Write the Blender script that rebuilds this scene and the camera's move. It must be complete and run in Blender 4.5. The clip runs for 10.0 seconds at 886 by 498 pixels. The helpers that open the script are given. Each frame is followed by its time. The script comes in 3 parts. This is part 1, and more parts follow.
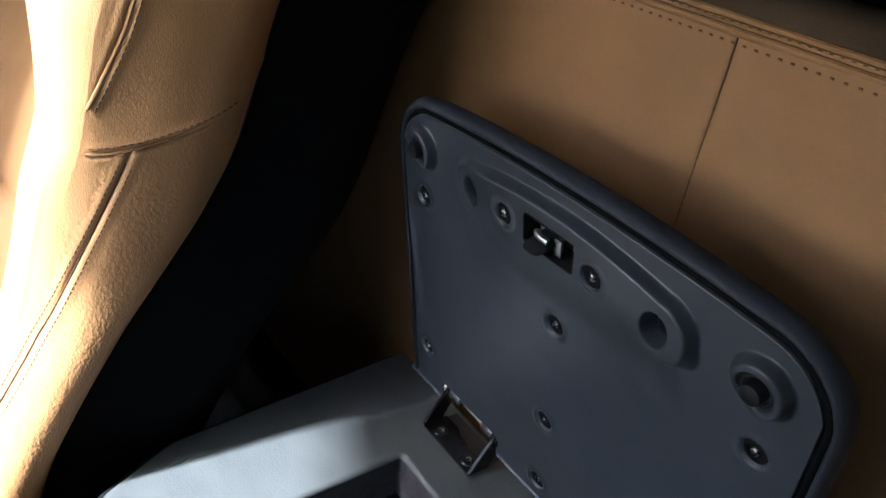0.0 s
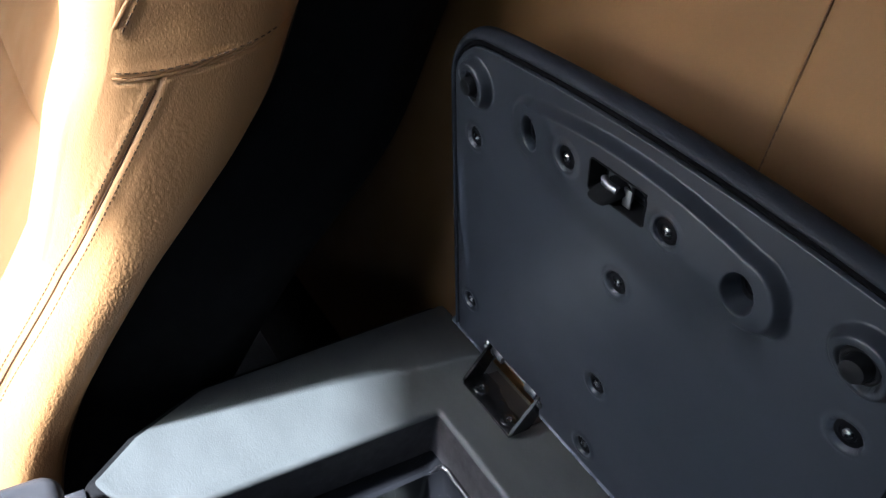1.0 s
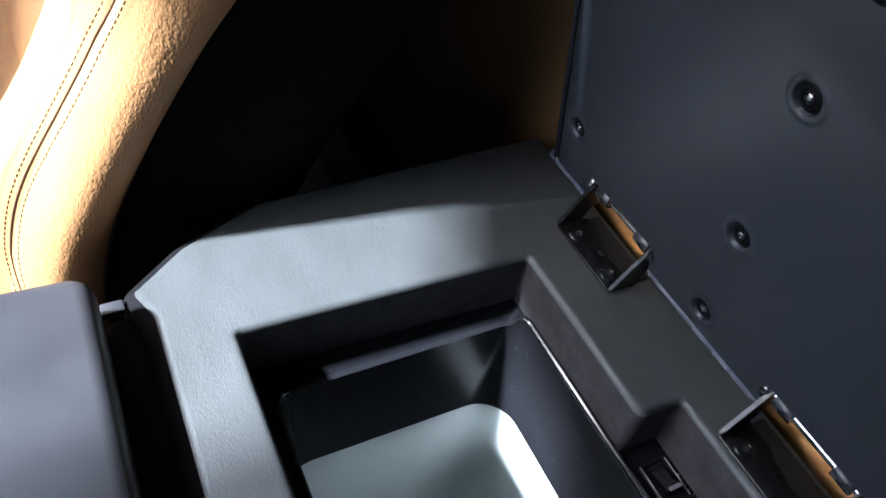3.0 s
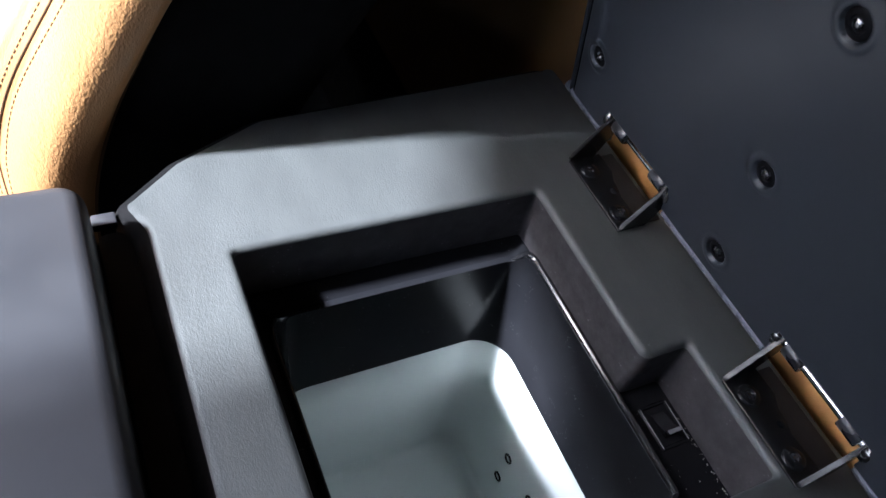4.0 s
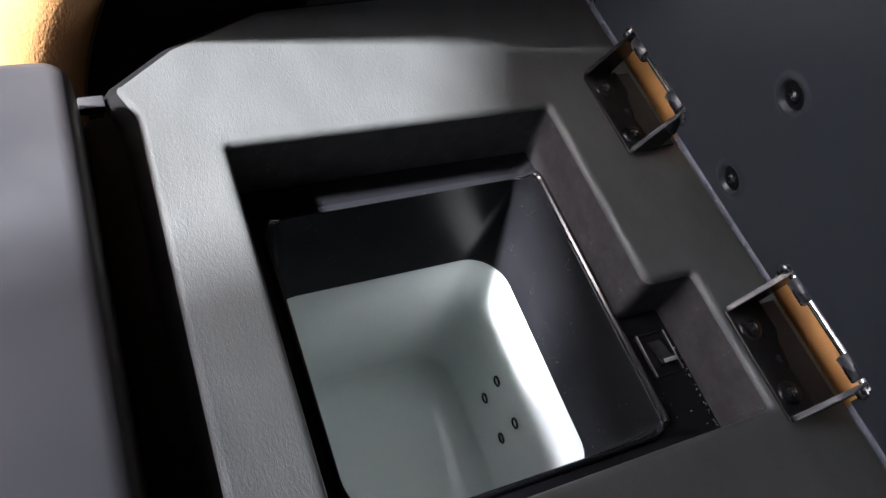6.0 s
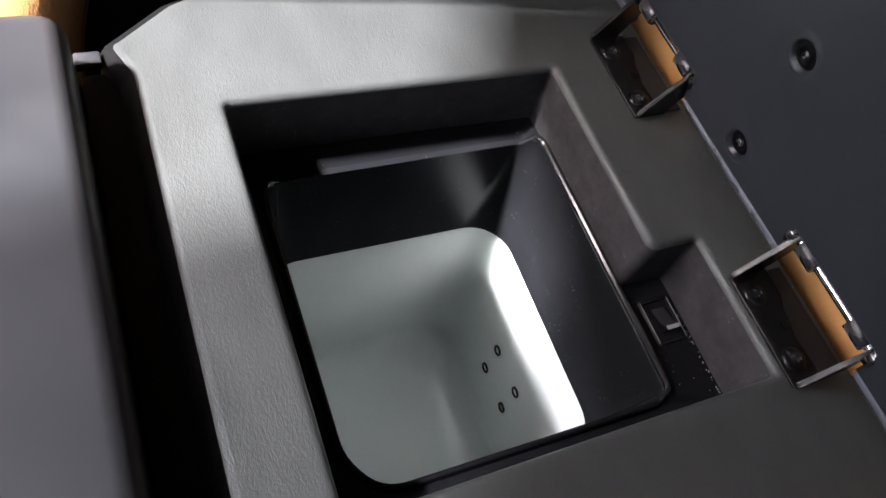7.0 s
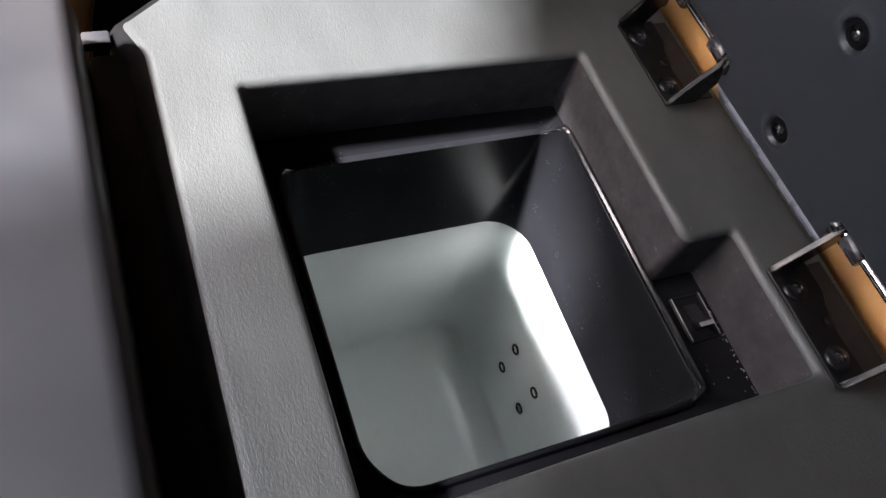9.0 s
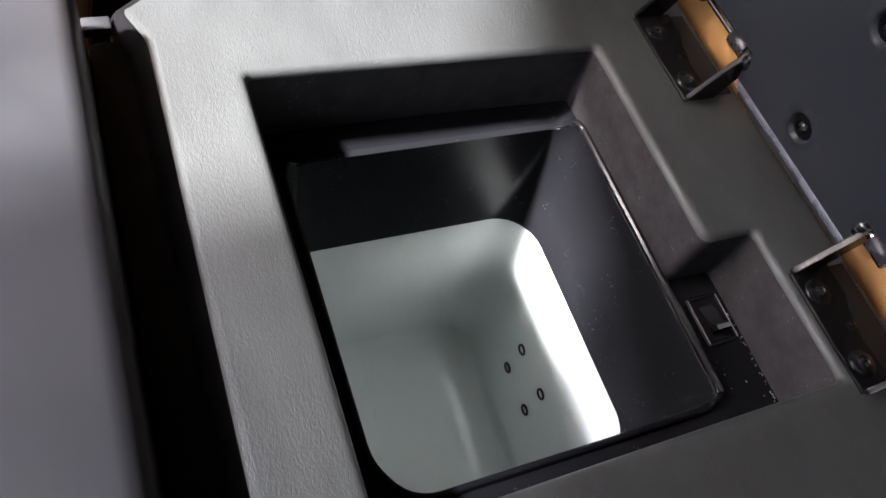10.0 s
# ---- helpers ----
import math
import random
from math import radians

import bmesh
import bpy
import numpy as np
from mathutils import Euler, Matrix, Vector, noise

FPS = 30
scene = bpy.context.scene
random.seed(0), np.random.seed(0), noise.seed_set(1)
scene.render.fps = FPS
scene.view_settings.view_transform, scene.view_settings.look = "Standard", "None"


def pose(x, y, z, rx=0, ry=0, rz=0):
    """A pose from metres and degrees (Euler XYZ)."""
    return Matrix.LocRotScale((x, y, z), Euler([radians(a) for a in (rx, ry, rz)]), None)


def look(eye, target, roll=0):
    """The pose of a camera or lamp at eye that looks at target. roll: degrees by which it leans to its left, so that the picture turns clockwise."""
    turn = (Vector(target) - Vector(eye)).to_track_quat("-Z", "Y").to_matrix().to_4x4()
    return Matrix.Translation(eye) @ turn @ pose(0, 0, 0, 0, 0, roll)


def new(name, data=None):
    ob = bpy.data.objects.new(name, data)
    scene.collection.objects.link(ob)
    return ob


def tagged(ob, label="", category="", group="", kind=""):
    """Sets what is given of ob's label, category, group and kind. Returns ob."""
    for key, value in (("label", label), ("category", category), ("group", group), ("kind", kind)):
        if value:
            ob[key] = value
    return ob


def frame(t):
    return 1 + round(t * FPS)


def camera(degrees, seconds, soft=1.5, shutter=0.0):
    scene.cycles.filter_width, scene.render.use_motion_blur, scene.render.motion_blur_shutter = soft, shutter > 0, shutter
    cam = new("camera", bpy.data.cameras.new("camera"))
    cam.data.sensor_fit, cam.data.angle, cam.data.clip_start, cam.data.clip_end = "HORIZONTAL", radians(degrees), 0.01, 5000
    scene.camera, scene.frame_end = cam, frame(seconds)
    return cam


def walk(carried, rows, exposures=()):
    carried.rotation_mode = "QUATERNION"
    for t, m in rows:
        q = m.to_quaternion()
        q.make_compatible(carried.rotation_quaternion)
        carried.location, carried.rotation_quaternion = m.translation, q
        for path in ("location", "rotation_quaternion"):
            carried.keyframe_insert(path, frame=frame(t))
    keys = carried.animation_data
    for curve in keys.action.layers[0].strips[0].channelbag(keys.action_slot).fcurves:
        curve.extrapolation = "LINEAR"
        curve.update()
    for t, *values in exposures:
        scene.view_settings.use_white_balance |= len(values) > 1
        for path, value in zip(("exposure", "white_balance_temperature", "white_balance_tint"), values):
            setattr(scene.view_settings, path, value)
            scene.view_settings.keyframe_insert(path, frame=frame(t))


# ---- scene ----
from mathutils import geometry

cam = camera(62.01, 10.0)
PATH = [
    (0, (-0.33292, -0.36019, 1.08083), (-0.05502, -0.03228, 0.82541), 8.667),
    (0.5, (-0.32915, -0.34490, 1.07190), (-0.05977, -0.01863, 0.80548), 9.309),
    (1, (-0.32166, -0.32884, 1.05475), (-0.06798, -0.00549, 0.76999), 9.491),
    (1.5, (-0.31434, -0.30922, 1.03221), (-0.08103, 0.00791, 0.72401), 9.626),
    (2, (-0.31194, -0.29474, 1.01005), (-0.09295, 0.01493, 0.68425), 10.148),
    (2.5, (-0.30807, -0.28036, 0.98625), (-0.10051, 0.01727, 0.64225), 11.223),
    (3, (-0.30499, -0.27306, 0.96755), (-0.10513, 0.01104, 0.60791), 12.624),
    (4.5, (-0.30391, -0.26828, 0.94175), (-0.11286, -0.02332, 0.54997), 18.829),
    (5, (-0.30300, -0.26950, 0.93701), (-0.11349, -0.03280, 0.53945), 20.372),
    (5.5, (-0.30321, -0.26909, 0.93089), (-0.11473, -0.04207, 0.52724), 22.017),
    (7, (-0.30331, -0.27361, 0.91648), (-0.11990, -0.06744, 0.49952), 24.697),
    (7.5, (-0.30386, -0.27599, 0.91094), (-0.12218, -0.07321, 0.49157), 24.859),
    (8, (-0.30373, -0.27552, 0.90615), (-0.12359, -0.07225, 0.48635), 24.585),
    (8.5, (-0.30489, -0.27124, 0.90096), (-0.12470, -0.06436, 0.48295), 24.279),
    (9, (-0.30661, -0.26754, 0.89480), (-0.12567, -0.05864, 0.47812), 24.378),
    (9.5, (-0.30689, -0.26445, 0.88784), (-0.12581, -0.05548, 0.47126), 24.677),
    (10, (-0.30919, -0.25895, 0.88198), (-0.12590, -0.05277, 0.46497), 25.519),
]
EXPOSURES = [(0, 3.80, 5450, 8), (2.5, 3.61, 5350, 9), (4.5, 3.42, 5700, 13), (7.5, 3.67, 6350, 16), (10, 3.75, 6350, 16)]
walk(cam, [(t, look(eye, target, roll)) for t, eye, target, roll in PATH], EXPOSURES)

# ---- light: low sun through a gap in the added roof sheets, sky through the openings ----
SUN_WAY = Vector((1.04, -0.20, -1.0)).normalized()
world = bpy.data.worlds.new("world")
scene.world = world
world.use_nodes = True
sky = world.node_tree.nodes.new("ShaderNodeTexSky")
sky.sky_type = "NISHITA"
sky.sun_disc = False
sky.dust_density = 2.5
sky.ozone_density = 0.7
sky.sun_elevation = math.asin(-SUN_WAY.z)
sky.sun_rotation = math.atan2(-SUN_WAY.x, -SUN_WAY.y)
background = world.node_tree.nodes["Background"]
background.inputs["Strength"].default_value = 0.10
world.node_tree.links.new(sky.outputs["Color"], background.inputs["Color"])

sun = new("sun", bpy.data.lights.new("sun", "SUN"))
sun.data.energy = 2.25
sun.data.angle = radians(3.2)
sun.data.color = (1.0, 0.985, 0.965)
sun.matrix_basis = look((-3, 0.4, 4), Vector((-3, 0.4, 4)) + SUN_WAY)


# ---- materials ----
def material(name, colour, rough=0.5, metal=0.0, grain=0.0, grain_scale=400.0, spots=0.0, spot_scale=30.0, wrinkle=0.0,
             wrinkle_scale=150.0, dust=0.0, dust_scale=700.0, coat=0.0, rough_vary=0.1, sheen=0.0, spec=0.5, stretch=(1, 1, 1), crease=0.0, crease_scale=150.0, glow=0.0):
    """Procedural surface: base colour with two scales of variation, grain and wrinkle relief, fine dust."""
    m = bpy.data.materials.new(name)
    m.use_nodes = True
    n, l = m.node_tree.nodes, m.node_tree.links
    b = n["Principled BSDF"]
    tex = n.new("ShaderNodeTexCoord")
    place = n.new("ShaderNodeMapping")
    place.inputs["Scale"].default_value = stretch
    l.new(tex.outputs["Object"], place.inputs["Vector"])

    def wave(scale, detail=3.0, rough_=0.55):
        t = n.new("ShaderNodeTexNoise")
        t.inputs["Scale"].default_value, t.inputs["Detail"].default_value = scale, detail
        t.inputs["Roughness"].default_value = rough_
        l.new(place.outputs["Vector"], t.inputs["Vector"])
        return t.outputs["Fac"]

    def ramp(value, lo, hi, a, b_):
        t = n.new("ShaderNodeMapRange")
        t.inputs["From Min"].default_value, t.inputs["From Max"].default_value = lo, hi
        t.inputs["To Min"].default_value, t.inputs["To Max"].default_value = a, b_
        l.new(value, t.inputs["Value"])
        return t.outputs["Result"]

    def mix(fac, a, b_):
        t = n.new("ShaderNodeMix")
        t.data_type = "RGBA"
        for socket, v in ((t.inputs[0], fac), (t.inputs[6], a), (t.inputs[7], b_)):
            if isinstance(v, (float, int)):
                socket.default_value = v
            elif isinstance(v, tuple):
                socket.default_value = (*v, 1)
            else:
                l.new(v, socket)
        return t.outputs[2]

    base = tuple(colour)
    dark = tuple(c * (1 - 0.5 * spots) for c in base)
    light = tuple(min(1, c * (1 + 0.35 * spots)) for c in base)
    colour_out = mix(ramp(wave(spot_scale), 0.3, 0.7, 0.0, 1.0), dark, light)
    colour_out = mix(ramp(wave(grain_scale * 0.7, 2.0), 0.35, 0.75, 0.0, 0.25 * min(1, spots * 3)), colour_out, dark)
    if dust:
        speck = n.new("ShaderNodeTexVoronoi")
        speck.inputs["Scale"].default_value = dust_scale
        l.new(place.outputs["Vector"], speck.inputs["Vector"])
        near = ramp(speck.outputs["Distance"], 0.10, 0.16, 1.0, 0.0)
        some = ramp(wave(60.0, 2.0), 0.56, 0.66, 0.0, 1.0)
        both = n.new("ShaderNodeMath")
        both.operation = "MULTIPLY"
        l.new(near, both.inputs[0]), l.new(some, both.inputs[1])
        film = ramp(wave(14.0, 2.0, 0.4), 0.3, 0.9, 0.0, dust * 0.025)
        most = n.new("ShaderNodeMath")
        most.operation = "MAXIMUM"
        scaled = ramp(both.outputs[0], 0.0, 1.0, 0.0, dust)
        l.new(scaled, most.inputs[0]), l.new(film, most.inputs[1])
        colour_out = mix(most.outputs[0], colour_out, (0.29, 0.29, 0.30))
    l.new(colour_out, b.inputs["Base Color"])
    l.new(ramp(wave(spot_scale * 2.2, 4.0), 0.3, 0.7, max(0.03, rough - rough_vary), min(1, rough + rough_vary)), b.inputs["Roughness"])
    b.inputs["Metallic"].default_value = metal
    b.inputs["Specular IOR Level"].default_value = spec
    b.inputs["Coat Weight"].default_value = coat
    b.inputs["Coat Roughness"].default_value = 0.15
    b.inputs["Sheen Weight"].default_value = sheen
    b.inputs["Subsurface Weight"].default_value = glow
    b.inputs["Subsurface Radius"].default_value = (1, 1, 1)
    b.inputs["Subsurface Scale"].default_value = 0.035
    b.inputs["Sheen Roughness"].default_value = 0.4
    last = None
    for kind, amount, scale in (("crease", crease, crease_scale), ("wrinkle", wrinkle, wrinkle_scale), ("grain", grain, grain_scale)):
        if not amount:
            continue
        bump = n.new("ShaderNodeBump")
        bump.inputs["Strength"].default_value = 1.0
        bump.inputs["Distance"].default_value = amount
        if kind == "wrinkle":
            warp = n.new("ShaderNodeTexNoise")
            warp.inputs["Scale"].default_value = scale * 0.8
            l.new(place.outputs["Vector"], warp.inputs["Vector"])
            add = n.new("ShaderNodeMixRGB")
            add.blend_type = "LINEAR_LIGHT"
            add.inputs["Fac"].default_value = 0.35 / scale
            l.new(place.outputs["Vector"], add.inputs["Color1"])
            l.new(warp.outputs["Color"], add.inputs["Color2"])
            cell = n.new("ShaderNodeTexVoronoi")
            cell.feature = "DISTANCE_TO_EDGE"
            cell.inputs["Scale"].default_value = scale
            l.new(add.outputs["Color"], cell.inputs["Vector"])
            l.new(ramp(cell.outputs["Distance"], 0.0, 0.35, 0.0, 1.0), bump.inputs["Height"])
        elif kind == "crease":
            lines = []
            for size, k in ((1.0, 0.10), (0.55, 0.07)):
                folds = n.new("ShaderNodeTexNoise")
                folds.inputs["Scale"].default_value, folds.inputs["Detail"].default_value = scale * size, 1.5
                folds.inputs["Distortion"].default_value = 0.5
                l.new(place.outputs["Vector"], folds.inputs["Vector"])
                away = n.new("ShaderNodeMath")
                away.operation = "SUBTRACT"
                away.inputs[1].default_value = 0.5
                l.new(folds.outputs["Fac"], away.inputs[0])
                size_of = n.new("ShaderNodeMath")
                size_of.operation = "ABSOLUTE"
                l.new(away.outputs[0], size_of.inputs[0])
                lines.append(ramp(size_of.outputs[0], 0.0, k, 0.0, 1.0))
            both = n.new("ShaderNodeMath")
            both.operation = "ADD"
            l.new(lines[0], both.inputs[0]), l.new(lines[1], both.inputs[1])
            fade = n.new("ShaderNodeMath")
            fade.operation = "MULTIPLY"
            l.new(both.outputs[0], fade.inputs[0])
            l.new(ramp(wave(24.0, 2.0), 0.35, 0.65, 0.35, 1.0), fade.inputs[1])
            l.new(fade.outputs[0], bump.inputs["Height"])
        else:
            l.new(wave(scale, 4.0, 0.6), bump.inputs["Height"])
        if last:
            l.new(last, bump.inputs["Normal"])
        last = bump.outputs["Normal"]
    if last:
        l.new(last, b.inputs["Normal"])
    return m


TAN = material("tan_leather", (0.54, 0.281, 0.108), 0.5, grain=0.00010, grain_scale=1000, spots=0.2, spot_scale=18, stretch=(1.35, 1.35, 0.62), wrinkle=0.00007, wrinkle_scale=480, crease=0.00004, crease_scale=280)
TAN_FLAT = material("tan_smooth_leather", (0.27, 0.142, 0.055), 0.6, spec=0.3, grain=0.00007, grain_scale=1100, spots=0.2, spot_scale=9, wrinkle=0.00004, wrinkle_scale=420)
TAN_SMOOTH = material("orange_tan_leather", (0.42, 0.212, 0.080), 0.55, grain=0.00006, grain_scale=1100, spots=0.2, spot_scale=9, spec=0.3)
GREY_LEATHER = material("charcoal_leather", (0.080, 0.085, 0.083), 0.45, grain=0.00010, grain_scale=1300, spots=0.26, spot_scale=25, wrinkle=0.00004, wrinkle_scale=380, stretch=(1.5, 0.62, 1), crease=0.00004, crease_scale=340)
SUEDE = material("worn_charcoal_lining", (0.039, 0.035, 0.037), 0.8, grain=0.0003, grain_scale=900, spots=0.8, spot_scale=60, dust=0.7, dust_scale=330)
ARM_LEATHER = material("blue_grey_leather", (0.034, 0.0355, 0.040), 0.5, spec=0.35, grain=0.00003, grain_scale=1300, spots=0.2, spot_scale=14)
LID_PLASTIC = material("blue_grey_moulded_plastic", (0.0255, 0.0285, 0.0352), 0.38, spec=0.45, grain=0.00004, grain_scale=2500, spots=0.15, spot_scale=12, rough_vary=0.05)
LID_WRAP = material("blue_grey_lid_leather", (0.020, 0.022, 0.028), 0.6, spec=0.16, grain=0.00008, grain_scale=1200, spots=0.2, spot_scale=20, wrinkle=0.00004, wrinkle_scale=420)
GLOSS_BLACK = material("black_glossy_plastic", (0.0120, 0.0123, 0.0146), 0.24, grain=0.00001, grain_scale=1500, spots=0.3, spot_scale=25, dust=0.55, dust_scale=420, rough_vary=0.0, spec=0.05)
LIP_BLACK = material("polished_black_plastic", (0.02, 0.02, 0.022), 0.13, grain=0.00001, grain_scale=900, spots=0.2, spot_scale=25, rough_vary=0.02, spec=1.0)
WHITE = material("pale_green_white_plastic", (0.73, 0.775, 0.758), 0.05, grain=0.000004, grain_scale=700, spots=0.05, spot_scale=10, rough_vary=0.02, glow=0.8)
BLACK_METAL = material("black_painted_steel", (0.010, 0.010, 0.011), 0.25, metal=0.0, spec=0.4, spots=0.1, spot_scale=40, rough_vary=0.02)
SCREW_STEEL = material("dark_screw_steel", (0.30, 0.30, 0.31), 0.25, metal=1.0, grain=0.00003, grain_scale=1200, spots=0.4, spot_scale=90)
LATCH_STEEL = material("bare_latch_steel", (0.24, 0.24, 0.25), 0.42, metal=1.0, grain=0.00003, grain_scale=900, spots=0.3, spot_scale=90)
BLACK_SCREW = material("black_screw_steel", (0.004, 0.004, 0.005), 0.45, spec=0.06, spots=0.3, spot_scale=90)
CHROME = material("polished_steel", (0.75, 0.77, 0.8), 0.12, metal=1.0, grain=0.00001, grain_scale=700, spots=0.1, spot_scale=60, rough_vary=0.04)
FOOT_TRIM = material("grey_edge_trim", (0.15, 0.16, 0.185), 0.3, grain=0.00003, grain_scale=900, spots=0.2, spot_scale=40)
SLEEVE_GREY = material("grey_hinge_sleeve", (0.030, 0.030, 0.034), 0.28, grain=0.00003, grain_scale=900, spots=0.2, spot_scale=60)
# Pale grey for highlights painted on the black switch.
HIGHLIGHT_GREY = material("highlight_grey", (0.34, 0.34, 0.35), 0.2, grain=0.00002, grain_scale=900, spots=0.3, spot_scale=150)
HINGE_PAD = material("dull_black_pad", (0.034, 0.030, 0.028), 0.7, spec=0.15, grain=0.00008, grain_scale=900, spots=0.3, spot_scale=60)
FOOT_DARK = material("dark_edge_trim", (0.045, 0.046, 0.052), 0.4, grain=0.00003, grain_scale=900, spots=0.2, spot_scale=40)
BROWN_CLOTH = material("dull_brown_leather", (0.105, 0.066, 0.036), 0.65, grain=0.0002, grain_scale=500, spots=0.5, spot_scale=14)
CRUMB = material("pale_crumb", (0.38, 0.36, 0.33), 0.8, spots=0.5, spot_scale=900)
RUBBER = material("black_rubber", (0.006, 0.006, 0.007), 0.5, spec=0.25, grain=0.0001, grain_scale=900, spots=0.3, spot_scale=60)
GROOVE_SHADE = material("dull_black_groove_shade", (0.004, 0.004, 0.0045), 0.9, spec=0.03, grain=0.00005, grain_scale=900, spots=0.3, spot_scale=60)
THREAD = material("brown_thread", (0.13, 0.066, 0.027), 0.8, grain=0.0002, grain_scale=3000, spots=0.3, spot_scale=300)
PALE_THREAD = material("tan_thread", (0.42, 0.25, 0.11), 0.8, grain=0.0002, grain_scale=3000, spots=0.3, spot_scale=300)
BLACK_TRIM = material("black_seat_trim", (0.0062, 0.0060, 0.0064), 0.85, grain=0.0003, grain_scale=900, spots=0.3, spot_scale=40, spec=0.1)
CARPET = material("black_carpet", (0.02, 0.02, 0.021), 0.95, grain=0.002, grain_scale=500, spots=0.4, spot_scale=60)
HEADLINER = material("dark_headliner", (0.045, 0.044, 0.043), 0.95, grain=0.0004, grain_scale=700, spots=0.1, spot_scale=15)
TRIM_GREY = material("dark_interior_trim", (0.05, 0.05, 0.052), 0.7, grain=0.0003, grain_scale=700, spots=0.2, spot_scale=15)
GREY_PLASTIC = material("pale_grey_plastic", (0.040, 0.041, 0.046), 0.4, grain=0.0001, grain_scale=900, spots=0.2, spot_scale=40)


# See-through tint for the added sheets that weaken the sun.
TINTED = bpy.data.materials.new("sun_dimming_tint")
TINTED.use_nodes = True
tint_nodes, tint_links = TINTED.node_tree.nodes, TINTED.node_tree.links
tint_nodes.remove(tint_nodes["Principled BSDF"])
clear = tint_nodes.new("ShaderNodeBsdfTransparent")
clear.inputs["Color"].default_value = (0.46, 0.465, 0.475, 1)
tint_links.new(clear.outputs["BSDF"], tint_nodes["Material Output"].inputs["Surface"])


# ---- mesh helpers ----
def thing(name, m, label, category, kind="", group=""):
    ob = new(name)
    ob.empty_display_size = 0.02
    ob.matrix_basis = m
    return tagged(ob, label, category, group, kind)


def finish(name, bm, mat, smooth=True, angle=35):
    bmesh.ops.recalc_face_normals(bm, faces=bm.faces[:])
    me = bpy.data.meshes.new(name)
    if smooth:
        for f in bm.faces:
            f.smooth = True
        for e in bm.edges:
            if len(e.link_faces) == 2 and e.calc_face_angle(0) > radians(angle):
                e.smooth = False
    bm.to_mesh(me)
    bm.free()
    me.materials.append(mat)
    return me


def part(name, bm, mat, parent, label="", m=None, smooth=True, angle=35):
    ob = new(name, bm if isinstance(bm, bpy.types.Mesh) else finish(name, bm, mat, smooth, angle))
    ob.parent = parent
    if m is not None:
        ob.matrix_basis = m
    return tagged(ob, label)


def box(size, centre=(0, 0, 0), bevel=0.0, seg=2, bm=None):
    bm = bm or bmesh.new()
    r = bmesh.ops.create_cube(bm, size=1, matrix=Matrix.Translation(centre) @ Matrix.Diagonal((*size, 1)))
    if bevel:
        edges = list({e for v in r["verts"] for e in v.link_edges})
        bmesh.ops.bevel(bm, geom=edges, offset=bevel, segments=seg, profile=0.5, affect="EDGES")
    return bm


def loft(loops, closed=True, cap_start=False, cap_end=False, bm=None):
    """Faces between successive loops with the same count of points."""
    bm = bm or bmesh.new()
    rows = [[bm.verts.new(p) for p in loop] for loop in loops]
    n = len(rows[0])
    for a, b in zip(rows, rows[1:]):
        for i in range(n if closed else n - 1):
            j = (i + 1) % n
            bm.faces.new((a[i], a[j], b[j], b[i]))
    if cap_start:
        bm.faces.new(rows[0])
    if cap_end:
        bm.faces.new(rows[-1])
    return bm


def lathe(profile, n=24, m=None, bm=None):
    """Turns (radius, height) pairs about z."""
    m = m or Matrix.Identity(4)
    loops = [[m @ Vector((r * math.cos(k * math.tau / n), r * math.sin(k * math.tau / n), h)) for k in range(n)] for r, h in profile]
    return loft(loops, True, profile[0][0] > 0, profile[-1][0] > 0, bm)


def tube(points, radius, n=8, bm=None, cap=True):
    points = [Vector(p) for p in points]
    loops, side = [], None
    for i, p in enumerate(points):
        way = (points[min(i + 1, len(points) - 1)] - points[max(i - 1, 0)]).normalized()
        side = way.orthogonal() if side is None else side - way * side.dot(way)
        side.normalize()
        up = way.cross(side)
        loops.append([p + radius * (math.cos(k * math.tau / n) * side + math.sin(k * math.tau / n) * up) for k in range(n)])
    return loft(loops, True, cap, cap, bm)


def rounded(corners, n=6):
    """A loop (counter-clockwise) with filleted corners from (x, y, radius), and the outward normal at each point."""
    out = []
    k = len(corners)
    for i in range(k):
        p = Vector(corners[i][:2])
        r = corners[i][2]
        a = (Vector(corners[i - 1][:2]) - p).normalized()
        b = (Vector(corners[(i + 1) % k][:2]) - p).normalized()
        turn = (-a).x * b.y - (-a).y * b.x
        half = math.acos(max(-1, min(1, a.dot(b)))) / 2
        centre = p + (a + b).normalized() * (r / math.sin(half))
        start, end = p + a * (r / math.tan(half)), p + b * (r / math.tan(half))
        a0 = math.atan2(*(start - centre).yx)
        sweep = math.atan2(*(end - centre).yx) - a0
        sweep = (sweep + math.pi) % math.tau - math.pi
        for s in range(n + 1):
            t = a0 + sweep * s / n
            way = Vector((math.cos(t), math.sin(t)))
            out.append((centre + way * r, way if turn > 0 else -way))
    return out


def ring(loop, off, z):
    return [Vector((*(p + w * off), z)) for p, w in loop]


def fill_between(bm, outer, inner):
    """A flat face between two loops of points."""
    vs = [bm.verts.new(p) for p in [*outer, *inner]]
    for tri in geometry.tessellate_polygon([outer, inner]):
        if len(set(tri)) == 3 and not bm.faces.get([vs[i] for i in tri]):
            bm.faces.new([vs[i] for i in tri])


def smoothstep(a, b, x):
    t = np.clip((x - a) / (b - a), 0, 1)
    return t * t * (3 - 2 * t)


